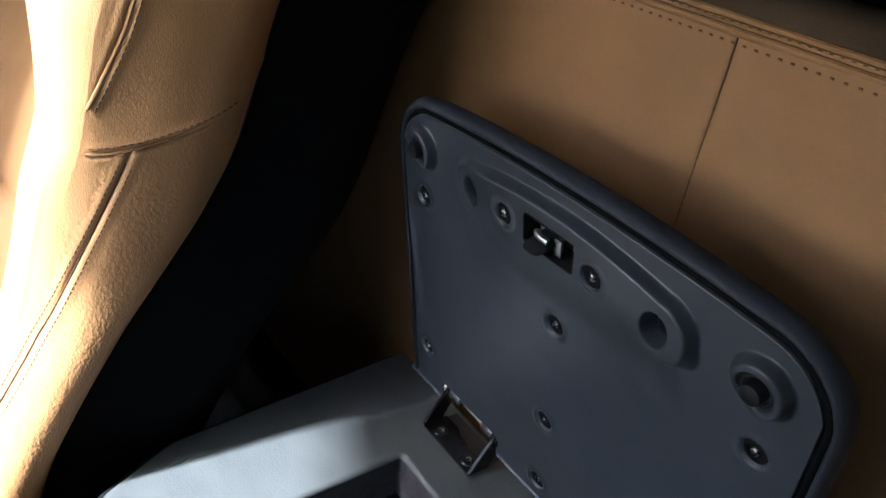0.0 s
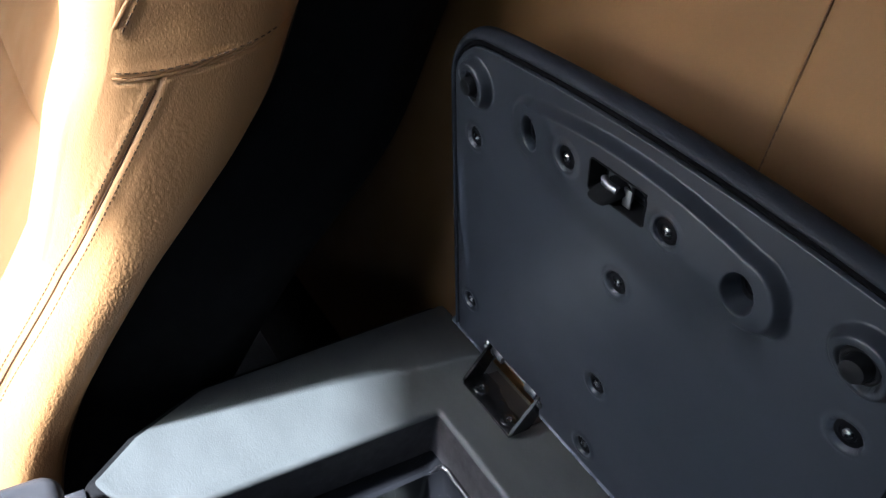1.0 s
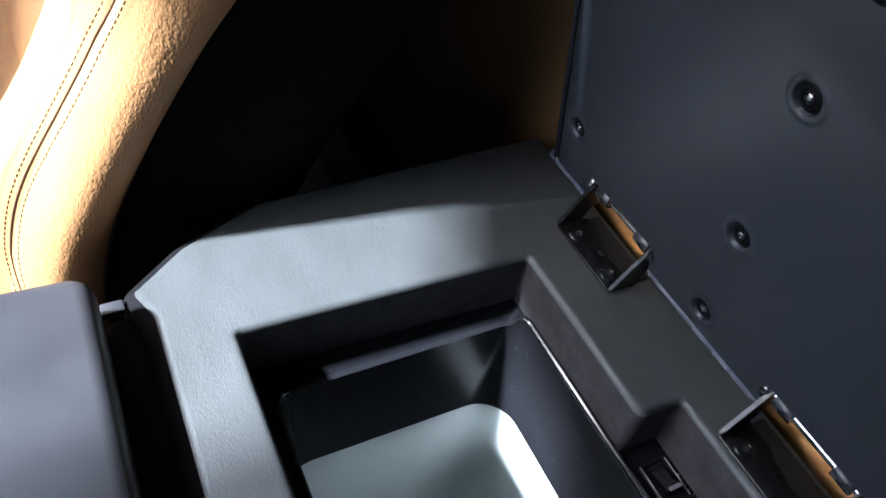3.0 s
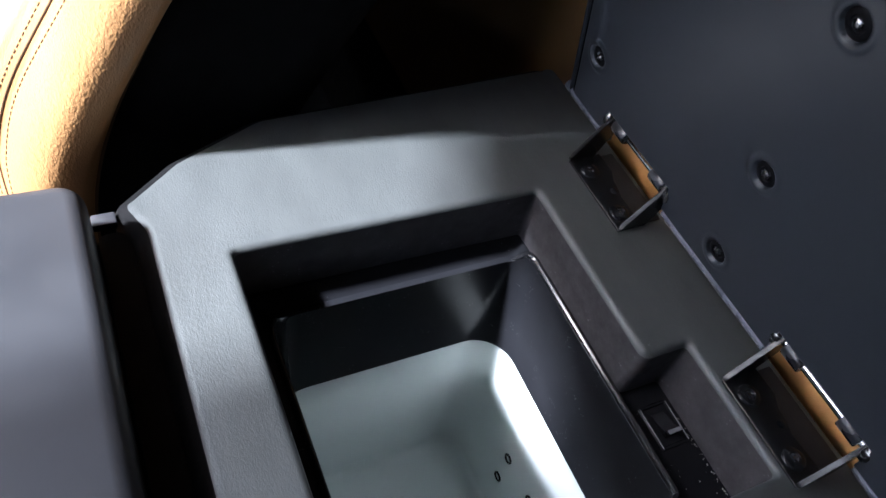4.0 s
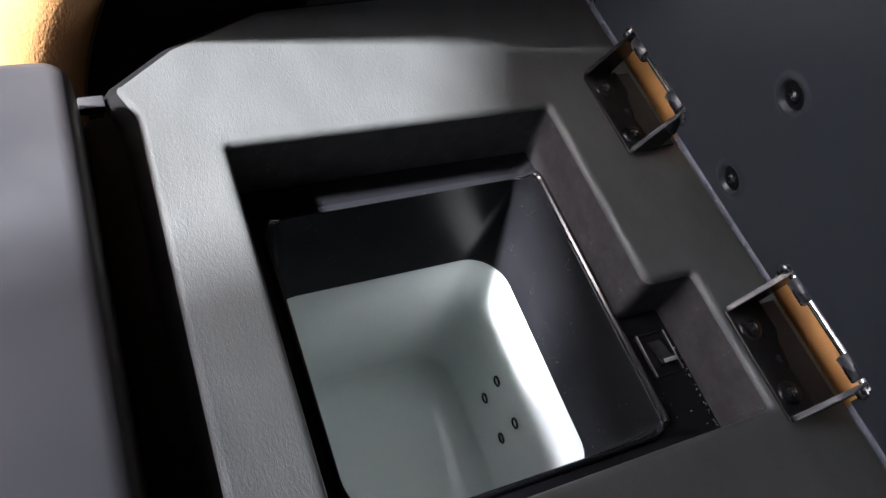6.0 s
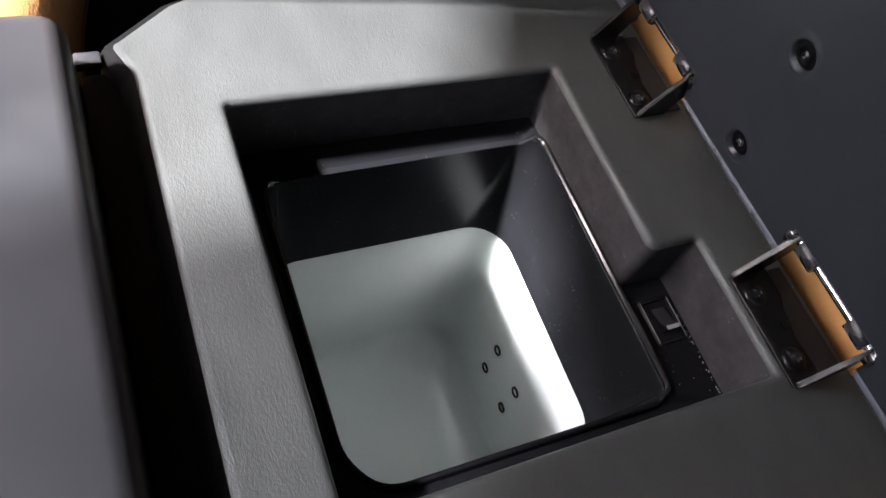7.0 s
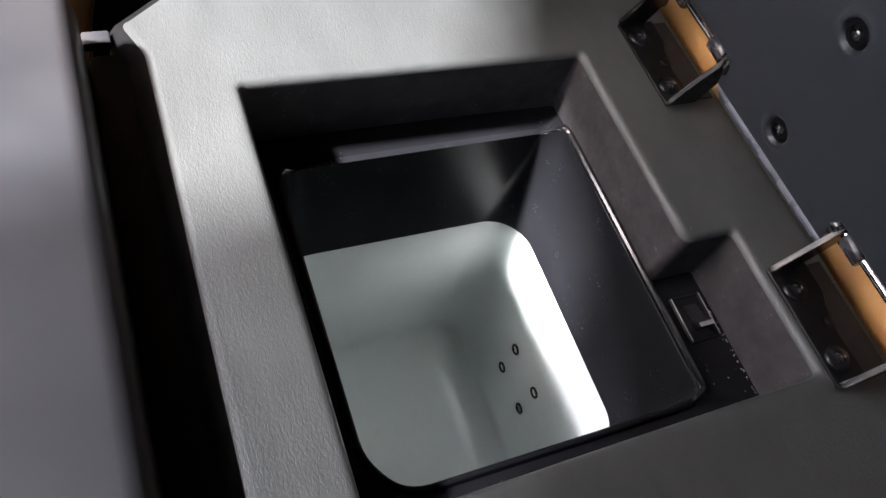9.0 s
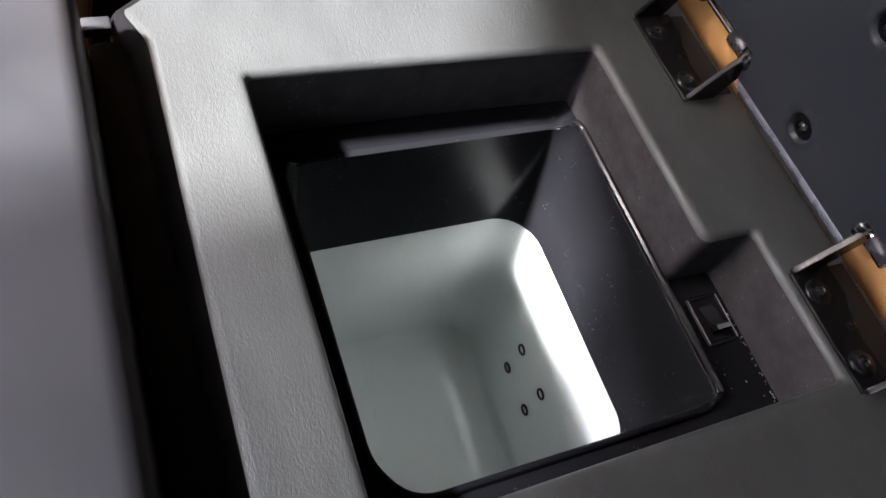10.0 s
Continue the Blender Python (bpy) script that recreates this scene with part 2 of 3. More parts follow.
def curve_through(points, n):
    """Catmull-Rom samples through points of any dimension."""
    p = np.array(points, float)
    d = np.r_[0, np.cumsum(np.linalg.norm(np.diff(p, axis=0), axis=1) ** 0.5)]
    t = np.linspace(0, d[-1], n)
    slope = np.gradient(p, d, axis=0)
    i = np.clip(np.searchsorted(d, t, side="right") - 1, 0, len(d) - 2)
    h = (d[i + 1] - d[i])[:, None]
    s = ((t - d[i])[:, None]) / h
    return ((2 * s**3 - 3 * s**2 + 1) * p[i] + (s**3 - 2 * s**2 + s) * h * slope[i]
            + (-2 * s**3 + 3 * s**2) * p[i + 1] + (s**3 - s**2) * h * slope[i + 1])


def grid_mesh(name, verts, rows, cols, mat, back=None):
    """A smooth sheet from rows x cols points."""
    idx = np.arange(rows * cols).reshape(rows, cols)
    quads = np.stack([idx[:-1, :-1], idx[:-1, 1:], idx[1:, 1:], idx[1:, :-1]], -1).reshape(-1, 4)
    me = bpy.data.meshes.new(name)
    me.from_pydata(verts.tolist(), [], quads.tolist())
    me.polygons.foreach_set("use_smooth", [True] * len(me.polygons))
    me.materials.append(mat)
    me.update()
    return me


# ---- unseen cabin shell: plain walls and roof sheets, openings placed to shape the light ----
def plain(name, size, centre, mat, label, category="wall"):
    ob = new(name, finish(name, box(size), mat, False))
    ob.location = centre
    return tagged(ob, label, category, "", "structure")


plain("floor", (3.4, 2.0, 0.06), (-0.5, -0.1, 0.07), CARPET, "black carpeted car floor under the seats", "floor")
plain("wall_front", (0.06, 2.0, 0.80), (-1.72, -0.1, 0.50), TRIM_GREY, "dark dashboard wall below the open windscreen")


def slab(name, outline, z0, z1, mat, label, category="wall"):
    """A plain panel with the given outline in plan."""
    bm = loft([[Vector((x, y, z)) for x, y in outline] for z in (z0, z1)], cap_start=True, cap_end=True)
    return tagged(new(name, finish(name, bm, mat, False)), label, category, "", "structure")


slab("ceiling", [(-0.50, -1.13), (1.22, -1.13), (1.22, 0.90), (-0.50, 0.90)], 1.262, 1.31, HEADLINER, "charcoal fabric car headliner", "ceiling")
# Added roof sheets, out of view; outlines cut to shape the sunlit patches.
slab("sun_block_rear", [(-0.50, 0.155), (-0.60, 0.174), (-0.66, 0.186), (-0.70, 0.192), (-0.766, 0.200), (-1.335, -1.13), (-0.50, -1.13)], 1.262, 1.31, HEADLINER, "unseen charcoal roof sheet added to cut the sun patch")
slab("sun_block_left", [(-0.50, 0.43), (-0.50, 0.90), (-1.78, 0.90), (-1.78, 0.43)], 1.262, 1.31, HEADLINER, "unseen charcoal roof sheet added to cut light from the left")
slab("sun_block_front", [(-1.45, -1.13), (-1.45, 0.58), (-1.78, 0.58), (-1.78, -1.13)], 1.262, 1.31, HEADLINER, "unseen charcoal roof sheet added to bound the light opening in front")
slab("sun_block_right", [(-0.50, -1.13), (-0.50, -0.13), (-1.46, -0.13), (-1.46, -1.13)], 1.225, 1.255, HEADLINER, "unseen charcoal roof sheet added to cut light from the right")
# Two unseen sheets under the roof gap, added for half-lit zones.
slab("sun_dimmer_1", [(-0.70, 0.009), (-0.955, 0.058), (-1.00, 0.050), (-1.47, 0.100), (-1.47, -0.16), (-0.70, -0.16)], 1.257, 1.260, TINTED, "unseen tinted sheet added to dim the sun", "window")
slab("sun_dimmer_2", [(-0.48, 0.285), (-0.48, 0.44), (-1.47, 0.44), (-1.47, 0.285)], 1.252, 1.256, TINTED, "unseen tinted sheet added to dim the sun", "window")
# Unseen block added to keep front light off the right side.
plain("light_block_corner", (0.06, 0.72, 0.38), (-1.72, -0.74, 1.08), TRIM_GREY, "unseen dark block added to cut light from the front right")
plain("wall_rear", (0.06, 2.0, 1.2), (1.17, -0.1, 0.68), TRIM_GREY, "dark trimmed rear wall of the cabin")
# Side openings are made up, sized for the fill light they let in.
plain("wall_left", (3.0, 0.06, 0.74), (-0.3, 0.87, 0.45), BLACK_TRIM, "dark trimmed door side of the cabin")
plain("wall_left_upper", (3.0, 0.06, 0.07), (-0.3, 0.87, 1.255), TRIM_GREY, "unseen dark rail above the side light opening")
plain("wall_left_rear", (2.30, 0.06, 0.40), (0.05, 0.87, 1.02), TRIM_GREY, "unseen dark panel added to narrow the side opening at the rear")
plain("wall_left_front", (0.30, 0.06, 0.40), (-1.65, 0.87, 1.02), TRIM_GREY, "unseen dark panel added to narrow the side opening at the front")
plain("wall_right", (3.0, 0.06, 0.97), (-0.3, -1.07, 0.565), TRIM_GREY, "dark trimmed door side of the cabin")
plain("wall_right_upper", (3.0, 0.06, 0.07), (-0.3, -1.07, 1.255), TRIM_GREY, "unseen dark rail above the side light opening")
plain("wall_right_rear", (2.00, 0.06, 0.17), (0.20, -1.07, 1.135), TRIM_GREY, "unseen dark panel added to narrow the side opening at the rear")
plain("wall_right_front", (0.40, 0.06, 0.17), (-1.60, -1.07, 1.135), TRIM_GREY, "unseen dark panel added to narrow the side opening at the front")


# ---- centre console ----
ZC = 0.600
console = thing("center_console", pose(-0.13, -0.1, 0.1), "charcoal leather centre console with its storage lid standing open", "console")
AT = Matrix.Translation((0.13, 0.1, -0.1))

HOLE = rounded([(-0.2496, -0.2295, 0.003), (-0.0128, -0.2295, 0.003), (-0.0128, -0.1436, 0.003), (-0.0452, -0.1436, 0.007),
                (-0.0452, -0.0072, 0.003), (-0.2496, -0.0052, 0.003)])
EDGE = rounded([(-0.3000, -0.46, 0.02), (0.0330, -0.46, 0.015), (0.0330, 0.118, 0.015), (-0.21, 0.106, 0.03), (-0.2700, 0.0785, 0.017),
                (-0.3105, 0.0460, 0.0152), (-0.3000, 0.020, 0.012)], 5)
bm = bmesh.new()
ROLL, OUT = 0.0045, 0.014


def edge_ring(inset, drop):
    """The cover's outer roll: wide in front and at the side, tight at the rear edge."""
    out = []
    for p, w in EDGE:
        k = 1 - 0.82 * float(smoothstep(0.6, 0.95, w.x)) - 0.10 * float(smoothstep(0.6, 0.95, -w.x))
        out.append(Vector((*(p - w * inset * k), ZC - drop * k)))
    return out


fill_between(bm, edge_ring(OUT + 0.0006, 0), ring(HOLE, ROLL + 0.003, ZC))
loft([edge_ring(OUT + 0.0006, 0), edge_ring(OUT, 0)], bm=bm)
loft([ring(HOLE, ROLL + 0.003, ZC), ring(HOLE, ROLL, ZC)], bm=bm)
quarter = [k * math.pi / 2 / 5 for k in range(6)]
loft([ring(HOLE, ROLL - ROLL * math.sin(q), ZC - ROLL + ROLL * math.cos(q)) for q in quarter], bm=bm)
loft([edge_ring(OUT - OUT * math.sin(q), OUT - OUT * math.cos(q)) for q in quarter[:2]], bm=bm)
bmesh.ops.remove_doubles(bm, verts=bm.verts[:], dist=0.00005)
part("top_cover", bm, GREY_LEATHER, console, "grained charcoal leather top", AT)
bm = loft([ring(HOLE, 0, ZC - ROLL), ring(HOLE, 0, 0.551)])
part("opening_wall", bm, SUEDE, console, "worn dusty charcoal lining of the opening", AT)
# Black starts partway down the roll: the shade there is in the colour.
bm = loft([edge_ring(OUT - OUT * math.sin(q), OUT - OUT * math.cos(q) + 0.0004) for q in quarter[1:]] + [ring(EDGE, 0, 0.58), ring(EDGE, -0.012, 0.102)], cap_end=True)
part("body", bm, BLACK_TRIM, console, "dark console sides, with the shade on the outer roll put into the colour", AT)

# black liner: flange, rolled lip and drafted wall
BIN = rounded([(-0.2365, -0.2165, 0.032), (-0.0436, -0.2165, 0.030), (-0.0436, -0.0265, 0.032), (-0.2365, -0.0265, 0.030)], 10)
LIP = rounded([(-0.2345, -0.2140, 0.028), (-0.0485, -0.2150, 0.007), (-0.0485, -0.0225, 0.014), (-0.2345, -0.0225, 0.020)], 10)
R = 0.0034


def far_flat(w):
    """How far the lip sinks into the flange along the far and near sides."""
    return float(max(0.0085 * smoothstep(0.5, 0.98, w.y), 0.0055 * smoothstep(0.5, 0.98, -w.y)))


def lip_ring(off, z):
    """A loop of the lip; its bead dies out along the far side."""
    out = []
    for p, w in LIP:
        flat = 1 - 0.92 * float(smoothstep(0.5, 0.98, w.y))
        out.append(Vector((*(p + w * off), 0.5525 + (z - 0.5525) * (flat if z > 0.5525 else 1) - far_flat(w))))
    return out


bm = bmesh.new()
fill_between(bm, ring(HOLE, 0.0015, 0.5525), lip_ring(R + 0.0006, 0.5525))
bead = [(R + 0.0006, 0.5525), (R, 0.5548), (R * 0.8, 0.5562), (R * 0.45, 0.5568), (R * 0.1, 0.5561), (-0.0004, 0.5535), (-0.0004, 0.5490)]
loft([lip_ring(o, z) for o, z in bead] + [ring(BIN, -0.0011, 0.4480)], bm=bm)
bmesh.ops.remove_doubles(bm, verts=bm.verts[:], dist=0.00005)
liner = part("bin_liner", bm, GLOSS_BLACK, console, "glossy black plastic bin surround", AT)
bm = bmesh.new()
turns = [k * math.tau / 10 for k in range(10)]
bead_loops = []
for p, n_ in LIP:
    thick = 0.0026 * (1 - 0.75 * float(smoothstep(0.35, 0.9, -n_.y)) - 0.9 * float(smoothstep(0.75, 1.0, n_.y))) * (1 - 0.6 * float(smoothstep(0.3, 0.9, -n_.x)))
    bead_loops.append([Vector((*(p + n_ * (0.0013 + thick * math.cos(q))), 0.5558 - far_flat(n_) - 0.0042 * float(smoothstep(0.75, 1.0, n_.y)) + thick * math.sin(q))) for q in turns])
loft(bead_loops + bead_loops[:1], bm=bm)
part("bin_lip", bm, LIP_BLACK, liner, "shiny rounded lip")

# pale cooler bin below it
FLOOR = 0.268
loops = [ring(BIN, 0.016, FLOOR - 0.02), ring(BIN, 0.018, 0.4484), ring(BIN, 0.0005, 0.4485), ring(BIN, 0, 0.445)]
loops += [ring(BIN, -0.006 * s, 0.445 + (FLOOR + 0.009 - 0.445) * s) for s in (0.33, 0.66, 1)]
loops += [ring(BIN, -0.006 - 0.009 * (1 - math.cos(q)), FLOOR + 0.009 * (1 - math.sin(q))) for q in quarter[1:]]
bm = loft(loops, cap_start=True, cap_end=True)
cooler = part("cooler_bin", bm, WHITE, console, "pale greenish white moulded plastic cooler bin", AT, angle=60)
for y, z in ((-0.1048, 0.324), (-0.1034, 0.3595), (-0.1430, 0.3245), (-0.1422, 0.360)):
    bm = lathe([(0.0050, -0.0004), (0.0050, 0.0008), (0.0042, 0.0013), (0.0033, 0.0008), (0.0031, -0.0004)], 18)
    inset = 0.006 * (0.445 - z) / (0.445 - FLOOR - 0.009)
    part("drain_stud", bm, BLACK_METAL, cooler, "small dark ring stud", pose(-0.0437 - inset, y, z, 0, -90, 0))

# rocker switch on the flange
m = AT @ pose(-0.0267, -0.1716, 0.5526)
bm = bmesh.new()
frame_loop = rounded([(-0.0103, -0.0142, 0.0015), (0.0103, -0.0142, 0.0015), (0.0103, 0.0142, 0.0015), (-0.0103, 0.0142, 0.0015)], 4)
loft([ring(frame_loop, 0.0006, 0), ring(frame_loop, 0.0006, 0.0008), ring(frame_loop, 0, 0.0014), ring(frame_loop, -0.0013, 0.0014),
      ring(frame_loop, -0.0018, 0.0006), ring(frame_loop, -0.0018, 0.0002)], bm=bm, cap_end=True)
switch = part("switch", bm, GLOSS_BLACK, console, "black plastic lid switch in a raised frame", m)
# Pale rails paint the highlights on the frame's long edges.
for x in (-0.0098, 0.0098):
    rail = [(x, -0.0140, 0.0008), (x, -0.0130, 0.0014), (x, 0.0130, 0.0014), (x, 0.0140, 0.0008)]
    part("frame_highlight", tube(rail, 0.00036, 10), HIGHLIGHT_GREY, switch, "pale strip for the highlight along the frame edge")
bm = bmesh.new()
w = 0.0052
side = [(-0.0085, 0.0006), (-0.005, 0.0018), (0.002, 0.0034), (0.0064, 0.0072), (0.0078, 0.0072), (0.0082, 0.0006)]
loft([[Vector((x, -y, z)) for y, z in side] for x in (-w, w)], cap_start=True, cap_end=True, bm=bm)
bmesh.ops.bevel(bm, geom=bm.edges[:], offset=0.0005, segments=2, affect="EDGES")
part("rocker", bm, LIP_BLACK, switch, "curved black rocker")
# Pale plate paints the highlight on the rocker's top facet.
part("rocker_highlight", box((0.0092, 0.0026, 0.0008), (0, -0.0071, 0.0074), 0.0003), HIGHLIGHT_GREY, switch, "pale plate for the highlight on the rocker's tip")


# ---- hinges ----
PIN = Vector((0.0168, 0, 0.0338))


def screw_mesh(radius=0.0056):
    bm = lathe([(radius, 0), (radius, 0.0008), (radius * 0.88, 0.0020), (radius * 0.5, 0.0028), (radius * 0.42, 0.0012), (0.0, 0.0011)], 18)
    for turn in (20, 110):
        box((radius * 0.9, radius * 0.22, 0.0007), (0, 0, 0.0016), bm=bm)
        bmesh.ops.rotate(bm, verts=bm.verts[-8:], cent=(0, 0, 0), matrix=Matrix.Rotation(radians(turn), 3, "Z"))
    return finish("screw", bm, SCREW_STEEL, angle=40)


SCREW = screw_mesh()
LID_WASHER = finish("lid_washer", lathe([(0.0073, 0), (0.0073, 0.0006), (0.0064, 0.0013), (0.0044, 0.0013), (0.0040, 0.0006), (0.0, 0.0006)], 22), BLACK_SCREW, angle=40)
DULL_SCREW = finish("plate_screw", lathe([(0.0072, 0), (0.0070, 0.0007), (0.0056, 0.0014), (0.0034, 0.0018), (0.0028, 0.0009), (0.0, 0.0008)], 20), BLACK_METAL, angle=60)


def hinge(y0, y1):
    """A base plate on the console between y1 and y0, two ears, a pin and two sleeves."""
    mid, half = (y0 + y1) / 2, (y0 - y1) / 2
    outline = [(-0.0095, -half), (0.0110, -half)]
    outline += [(0.0100, -half * 0.42), (0.0085, -half * 0.25), (0.0115, -half * 0.05), (0.0118, half * 0.22), (0.0165, half * 0.45), (0.0165, half), (-0.0095, half)]
    bm = loft([[Vector((x, y, z)) for x, y in outline] for z in (0, 0.0022)], cap_start=True, cap_end=True)
    bmesh.ops.bevel(bm, geom=bm.edges[:], offset=0.0004, segments=1, affect="EDGES")
    base = part("hinge", bm, BLACK_METAL, console, "black steel lid hinge with worn bright edges", AT @ pose(0, mid, ZC + 0.0002), angle=18)
    part("hinge_pad", box((0.0330, 2 * half - 0.003, 0.0012), (0.0105, 0, 0.0008), 0.0003), HINGE_PAD, base, "dull black pad under the hinge")
    for s in (-1, 1):
        side = [(-0.0095, 0.0022), (0.011, 0.0022), (0.021, 0.024)]
        side += [(PIN.x + 0.0062 * math.cos(radians(a)), PIN.z + 0.0062 * math.sin(radians(a))) for a in range(-20, 150, 20)]
        side += [(0.003, 0.024), (-0.006, 0.0085), (-0.0095, 0.0050)]
        bm = loft([[Vector((x, y, z)) for x, z in side] for y in (s * half - 0.0014, s * half + 0.0014)], cap_start=True, cap_end=True)
        bmesh.ops.bevel(bm, geom=bm.edges[:], offset=0.0005, segments=2, affect="EDGES")
        part("ear", bm, BLACK_METAL, base, angle=18)
        bm = lathe([(0.0, -0.0014), (0.0066, -0.0012), (0.0074, 0), (0.0074, 0.0030), (0.0060, 0.0046), (0, 0.0050)], 22)
        part("pin_head", bm, LIP_BLACK, base, "", pose(PIN.x, s * (half + 0.0014), PIN.z, -90 * s, 0, 0))
        bm = lathe([(0.0030, -0.0072), (0.0056, -0.0070), (0.0060, -0.0064), (0.0060, 0.0064), (0.0056, 0.0070), (0.0030, 0.0072)], 24)
        part("sleeve", bm, SLEEVE_GREY, base, "dark grey plastic knuckle sleeve", pose(PIN.x, s * (half - 0.0105), PIN.z, 90, 0, 0))
        part("screw", DULL_SCREW, None, base, "", pose(0, s * 0.02, 0.0022))
        part("screw", SCREW, None, base, "", pose(0, s * 0.02, 0.0022) @ Matrix.Diagonal((0.5, 0.5, 0.55, 1)))
    part("pin", tube([(PIN.x, -half, PIN.z), (PIN.x, half, PIN.z)], 0.0030, 16), CHROME, base, "bright polished hinge pin")
    part("rivet", lathe([(0.0026, 0), (0.0026, 0.0007), (0.0014, 0.0012), (0, 0.0012)], 14), BLACK_METAL, base, "", pose(0.0075, -0.001, 0.0022))


hinge(0.0110, -0.0560)
hinge(-0.1722, -0.2390)

# ---- lid: local x across (to -y of the world), y up along the lid, z out of its inner face ----
LEAN_BACK = math.atan(-0.1925)
up = Vector((math.sin(LEAN_BACK), 0, math.cos(LEAN_BACK)))
across = Vector((0, -1, 0))
out = across.cross(up)
LID = Matrix.Translation((0.0178, -0.113, ZC)) @ Matrix((across, up, out)).transposed().to_4x4()
HALF, FOOT = 0.1705, 0.0185


def lid_top(u):
    """Height of the panel's top edge: a slight arch with rounded corners."""
    r = 0.034
    arch = 0.3100 - 0.35 * u * u
    d = np.clip(np.abs(u) - (HALF - r), 0, r)
    return arch - r + np.sqrt(np.maximum(r * r - d * d, 0))


def in_notch(u):
    return ((u > -0.1275) & (u < -0.0535)) | ((u > 0.0555) & (u < 0.1295))


SCREWS = [(-0.1454, 0.2337), (-0.0430, 0.2762), (0.0340, 0.2750), (0.0013, 0.2094), (-0.0008, 0.1138), (-0.0030, 0.0404), (0.1452, 0.2309),
          (-0.1518, 0.0697), (0.1518, 0.0697)]
BUMPS = [(-0.1431, 0.2762), (0.1385, 0.2741)]
HOLES = [(-0.0835, 0.2693), (0.0799, 0.2689)]
LATCH = (-0.0228, 0.0188, 0.2678, 0.2880)


POD_UP = 0.0088


def pod_line(u):
    return 0.2780 - 0.0090 * ((u + 0.002) / 0.082) ** 2


def on_pod(u, v):
    """Height of the raised crescent that joins the two pockets: steep above and round its nose, ramped below, dying out at one end."""
    uu = np.clip(u, HOLES[0][0], HOLES[1][0])
    mm = pod_line(uu)
    beside, below = np.abs(u - uu), np.maximum(mm - v, 0)
    above = 1 - smoothstep(0.0190, 0.0236, np.hypot(u - uu, v - mm))
    nose = np.sqrt(np.maximum(0.0190**2 - below**2, 0))
    under = (1 - smoothstep(0.0, 0.060, below)) * (1 - smoothstep(0, 1, (beside - nose) / (0.0046 + 0.5 * below)))
    pod = np.where(v < mm, under, above)
    return POD_UP * pod * (1 - smoothstep(-0.040, 0.030, HOLES[0][0] - u - 0.5 * (v - mm)))


def lid_height(u, v):
    w = np.zeros_like(u)
    w += on_pod(u, v)
    for bu, bv in BUMPS:
        d = np.hypot(u - bu, v - bv)
        w += 0.0080 * (1 - smoothstep(0.0142, 0.0182, d)) * smoothstep(-0.026, 0.004, 0.8 * (v - bv) + 0.6 * (u - bu))
        w -= 0.0045 * (1 - smoothstep(0.0096, 0.0110, d))
    for su, sv in SCREWS:
        d = np.hypot(u - su, v - sv)
        w -= 0.0026 * (1 - smoothstep(0.0072, 0.0080, d))
        w += 0.0007 * np.exp(-(((d - 0.0098) / 0.0019) ** 2))
    for hu, hv in HOLES:
        d = np.hypot((u - hu) / 0.95, (v - hv) / 1.25)
        w -= 0.0130 * (1 - smoothstep(0.0070, 0.0100, d))
    a, b, c, e = LATCH
    inside = np.minimum(np.minimum(u - a, b - u), np.minimum(v - c, e - v))
    w -= 0.0130 * smoothstep(-0.0002, 0.0009, inside)
    # rim: rounded shoulder falling into the groove
    edge = np.minimum(HALF - np.abs(u), lid_top(u) - v)
    w -= 0.0080 * (1 - smoothstep(0.0, 0.0014, edge))
    # thin rolled foot
    w -= 0.0035 * (1 - smoothstep(0.0, 0.0035, v - np.where(in_notch(u), 0.0385, FOOT)))
    return w


cols = np.unique(np.r_[np.linspace(-HALF + 0.036, HALF - 0.036, 460), HALF - 0.036 * (1 - np.sin(np.linspace(0, math.pi / 2, 40))),
                       -HALF + 0.036 * (1 - np.sin(np.linspace(0, math.pi / 2, 40))), [-0.1274, -0.1276, -0.0536, -0.0534, 0.0554, 0.0556, 0.1294, 0.1296]])
low = np.where(in_notch(cols), 0.0385, FOOT)
# rows run parallel to the arched top, then spread evenly down to the foot
near_top = np.r_[np.linspace(0, 0.006, 16)[:-1], np.linspace(0.006, 0.075, 110)][::-1]
V = np.vstack([low[None] + np.linspace(0, 1, 280)[:-1, None] * (lid_top(cols) - 0.075 - low)[None], lid_top(cols)[None] - near_top[:, None]])
steps = V[:, 0]
U = np.repeat(cols[None], len(V), 0)
panel_verts = np.stack([U, V, lid_height(U, V)], -1).reshape(-1, 3)
lid = part("lid", grid_mesh("lid", panel_verts, len(steps), len(cols), LID_PLASTIC), None, console,
           "open blue-grey lid, moulded plastic inside, soft wrap outside", AT @ LID)

# soft outer wrap round sides and top, with a bead next to the groove, and the padded back
arc_u = np.r_[[-HALF] * 12, cols[::4], [cols[-1]], [HALF] * 12]
arc_v = np.r_[np.linspace(FOOT, lid_top(np.array([-HALF]))[0], 13)[:-1], lid_top(cols[::4]), [lid_top(cols[-1:])[0]], np.linspace(lid_top(np.array([HALF]))[0], FOOT, 13)[1:]]
path = np.stack([arc_u, arc_v], -1)
keep = np.r_[True, np.linalg.norm(np.diff(path, axis=0), axis=1) > 1e-5]
path = path[keep]
way = np.gradient(path, axis=0)
way /= np.linalg.norm(way, axis=1)[:, None] + 1e-12
nor = np.stack([-way[:, 1], way[:, 0]], -1)
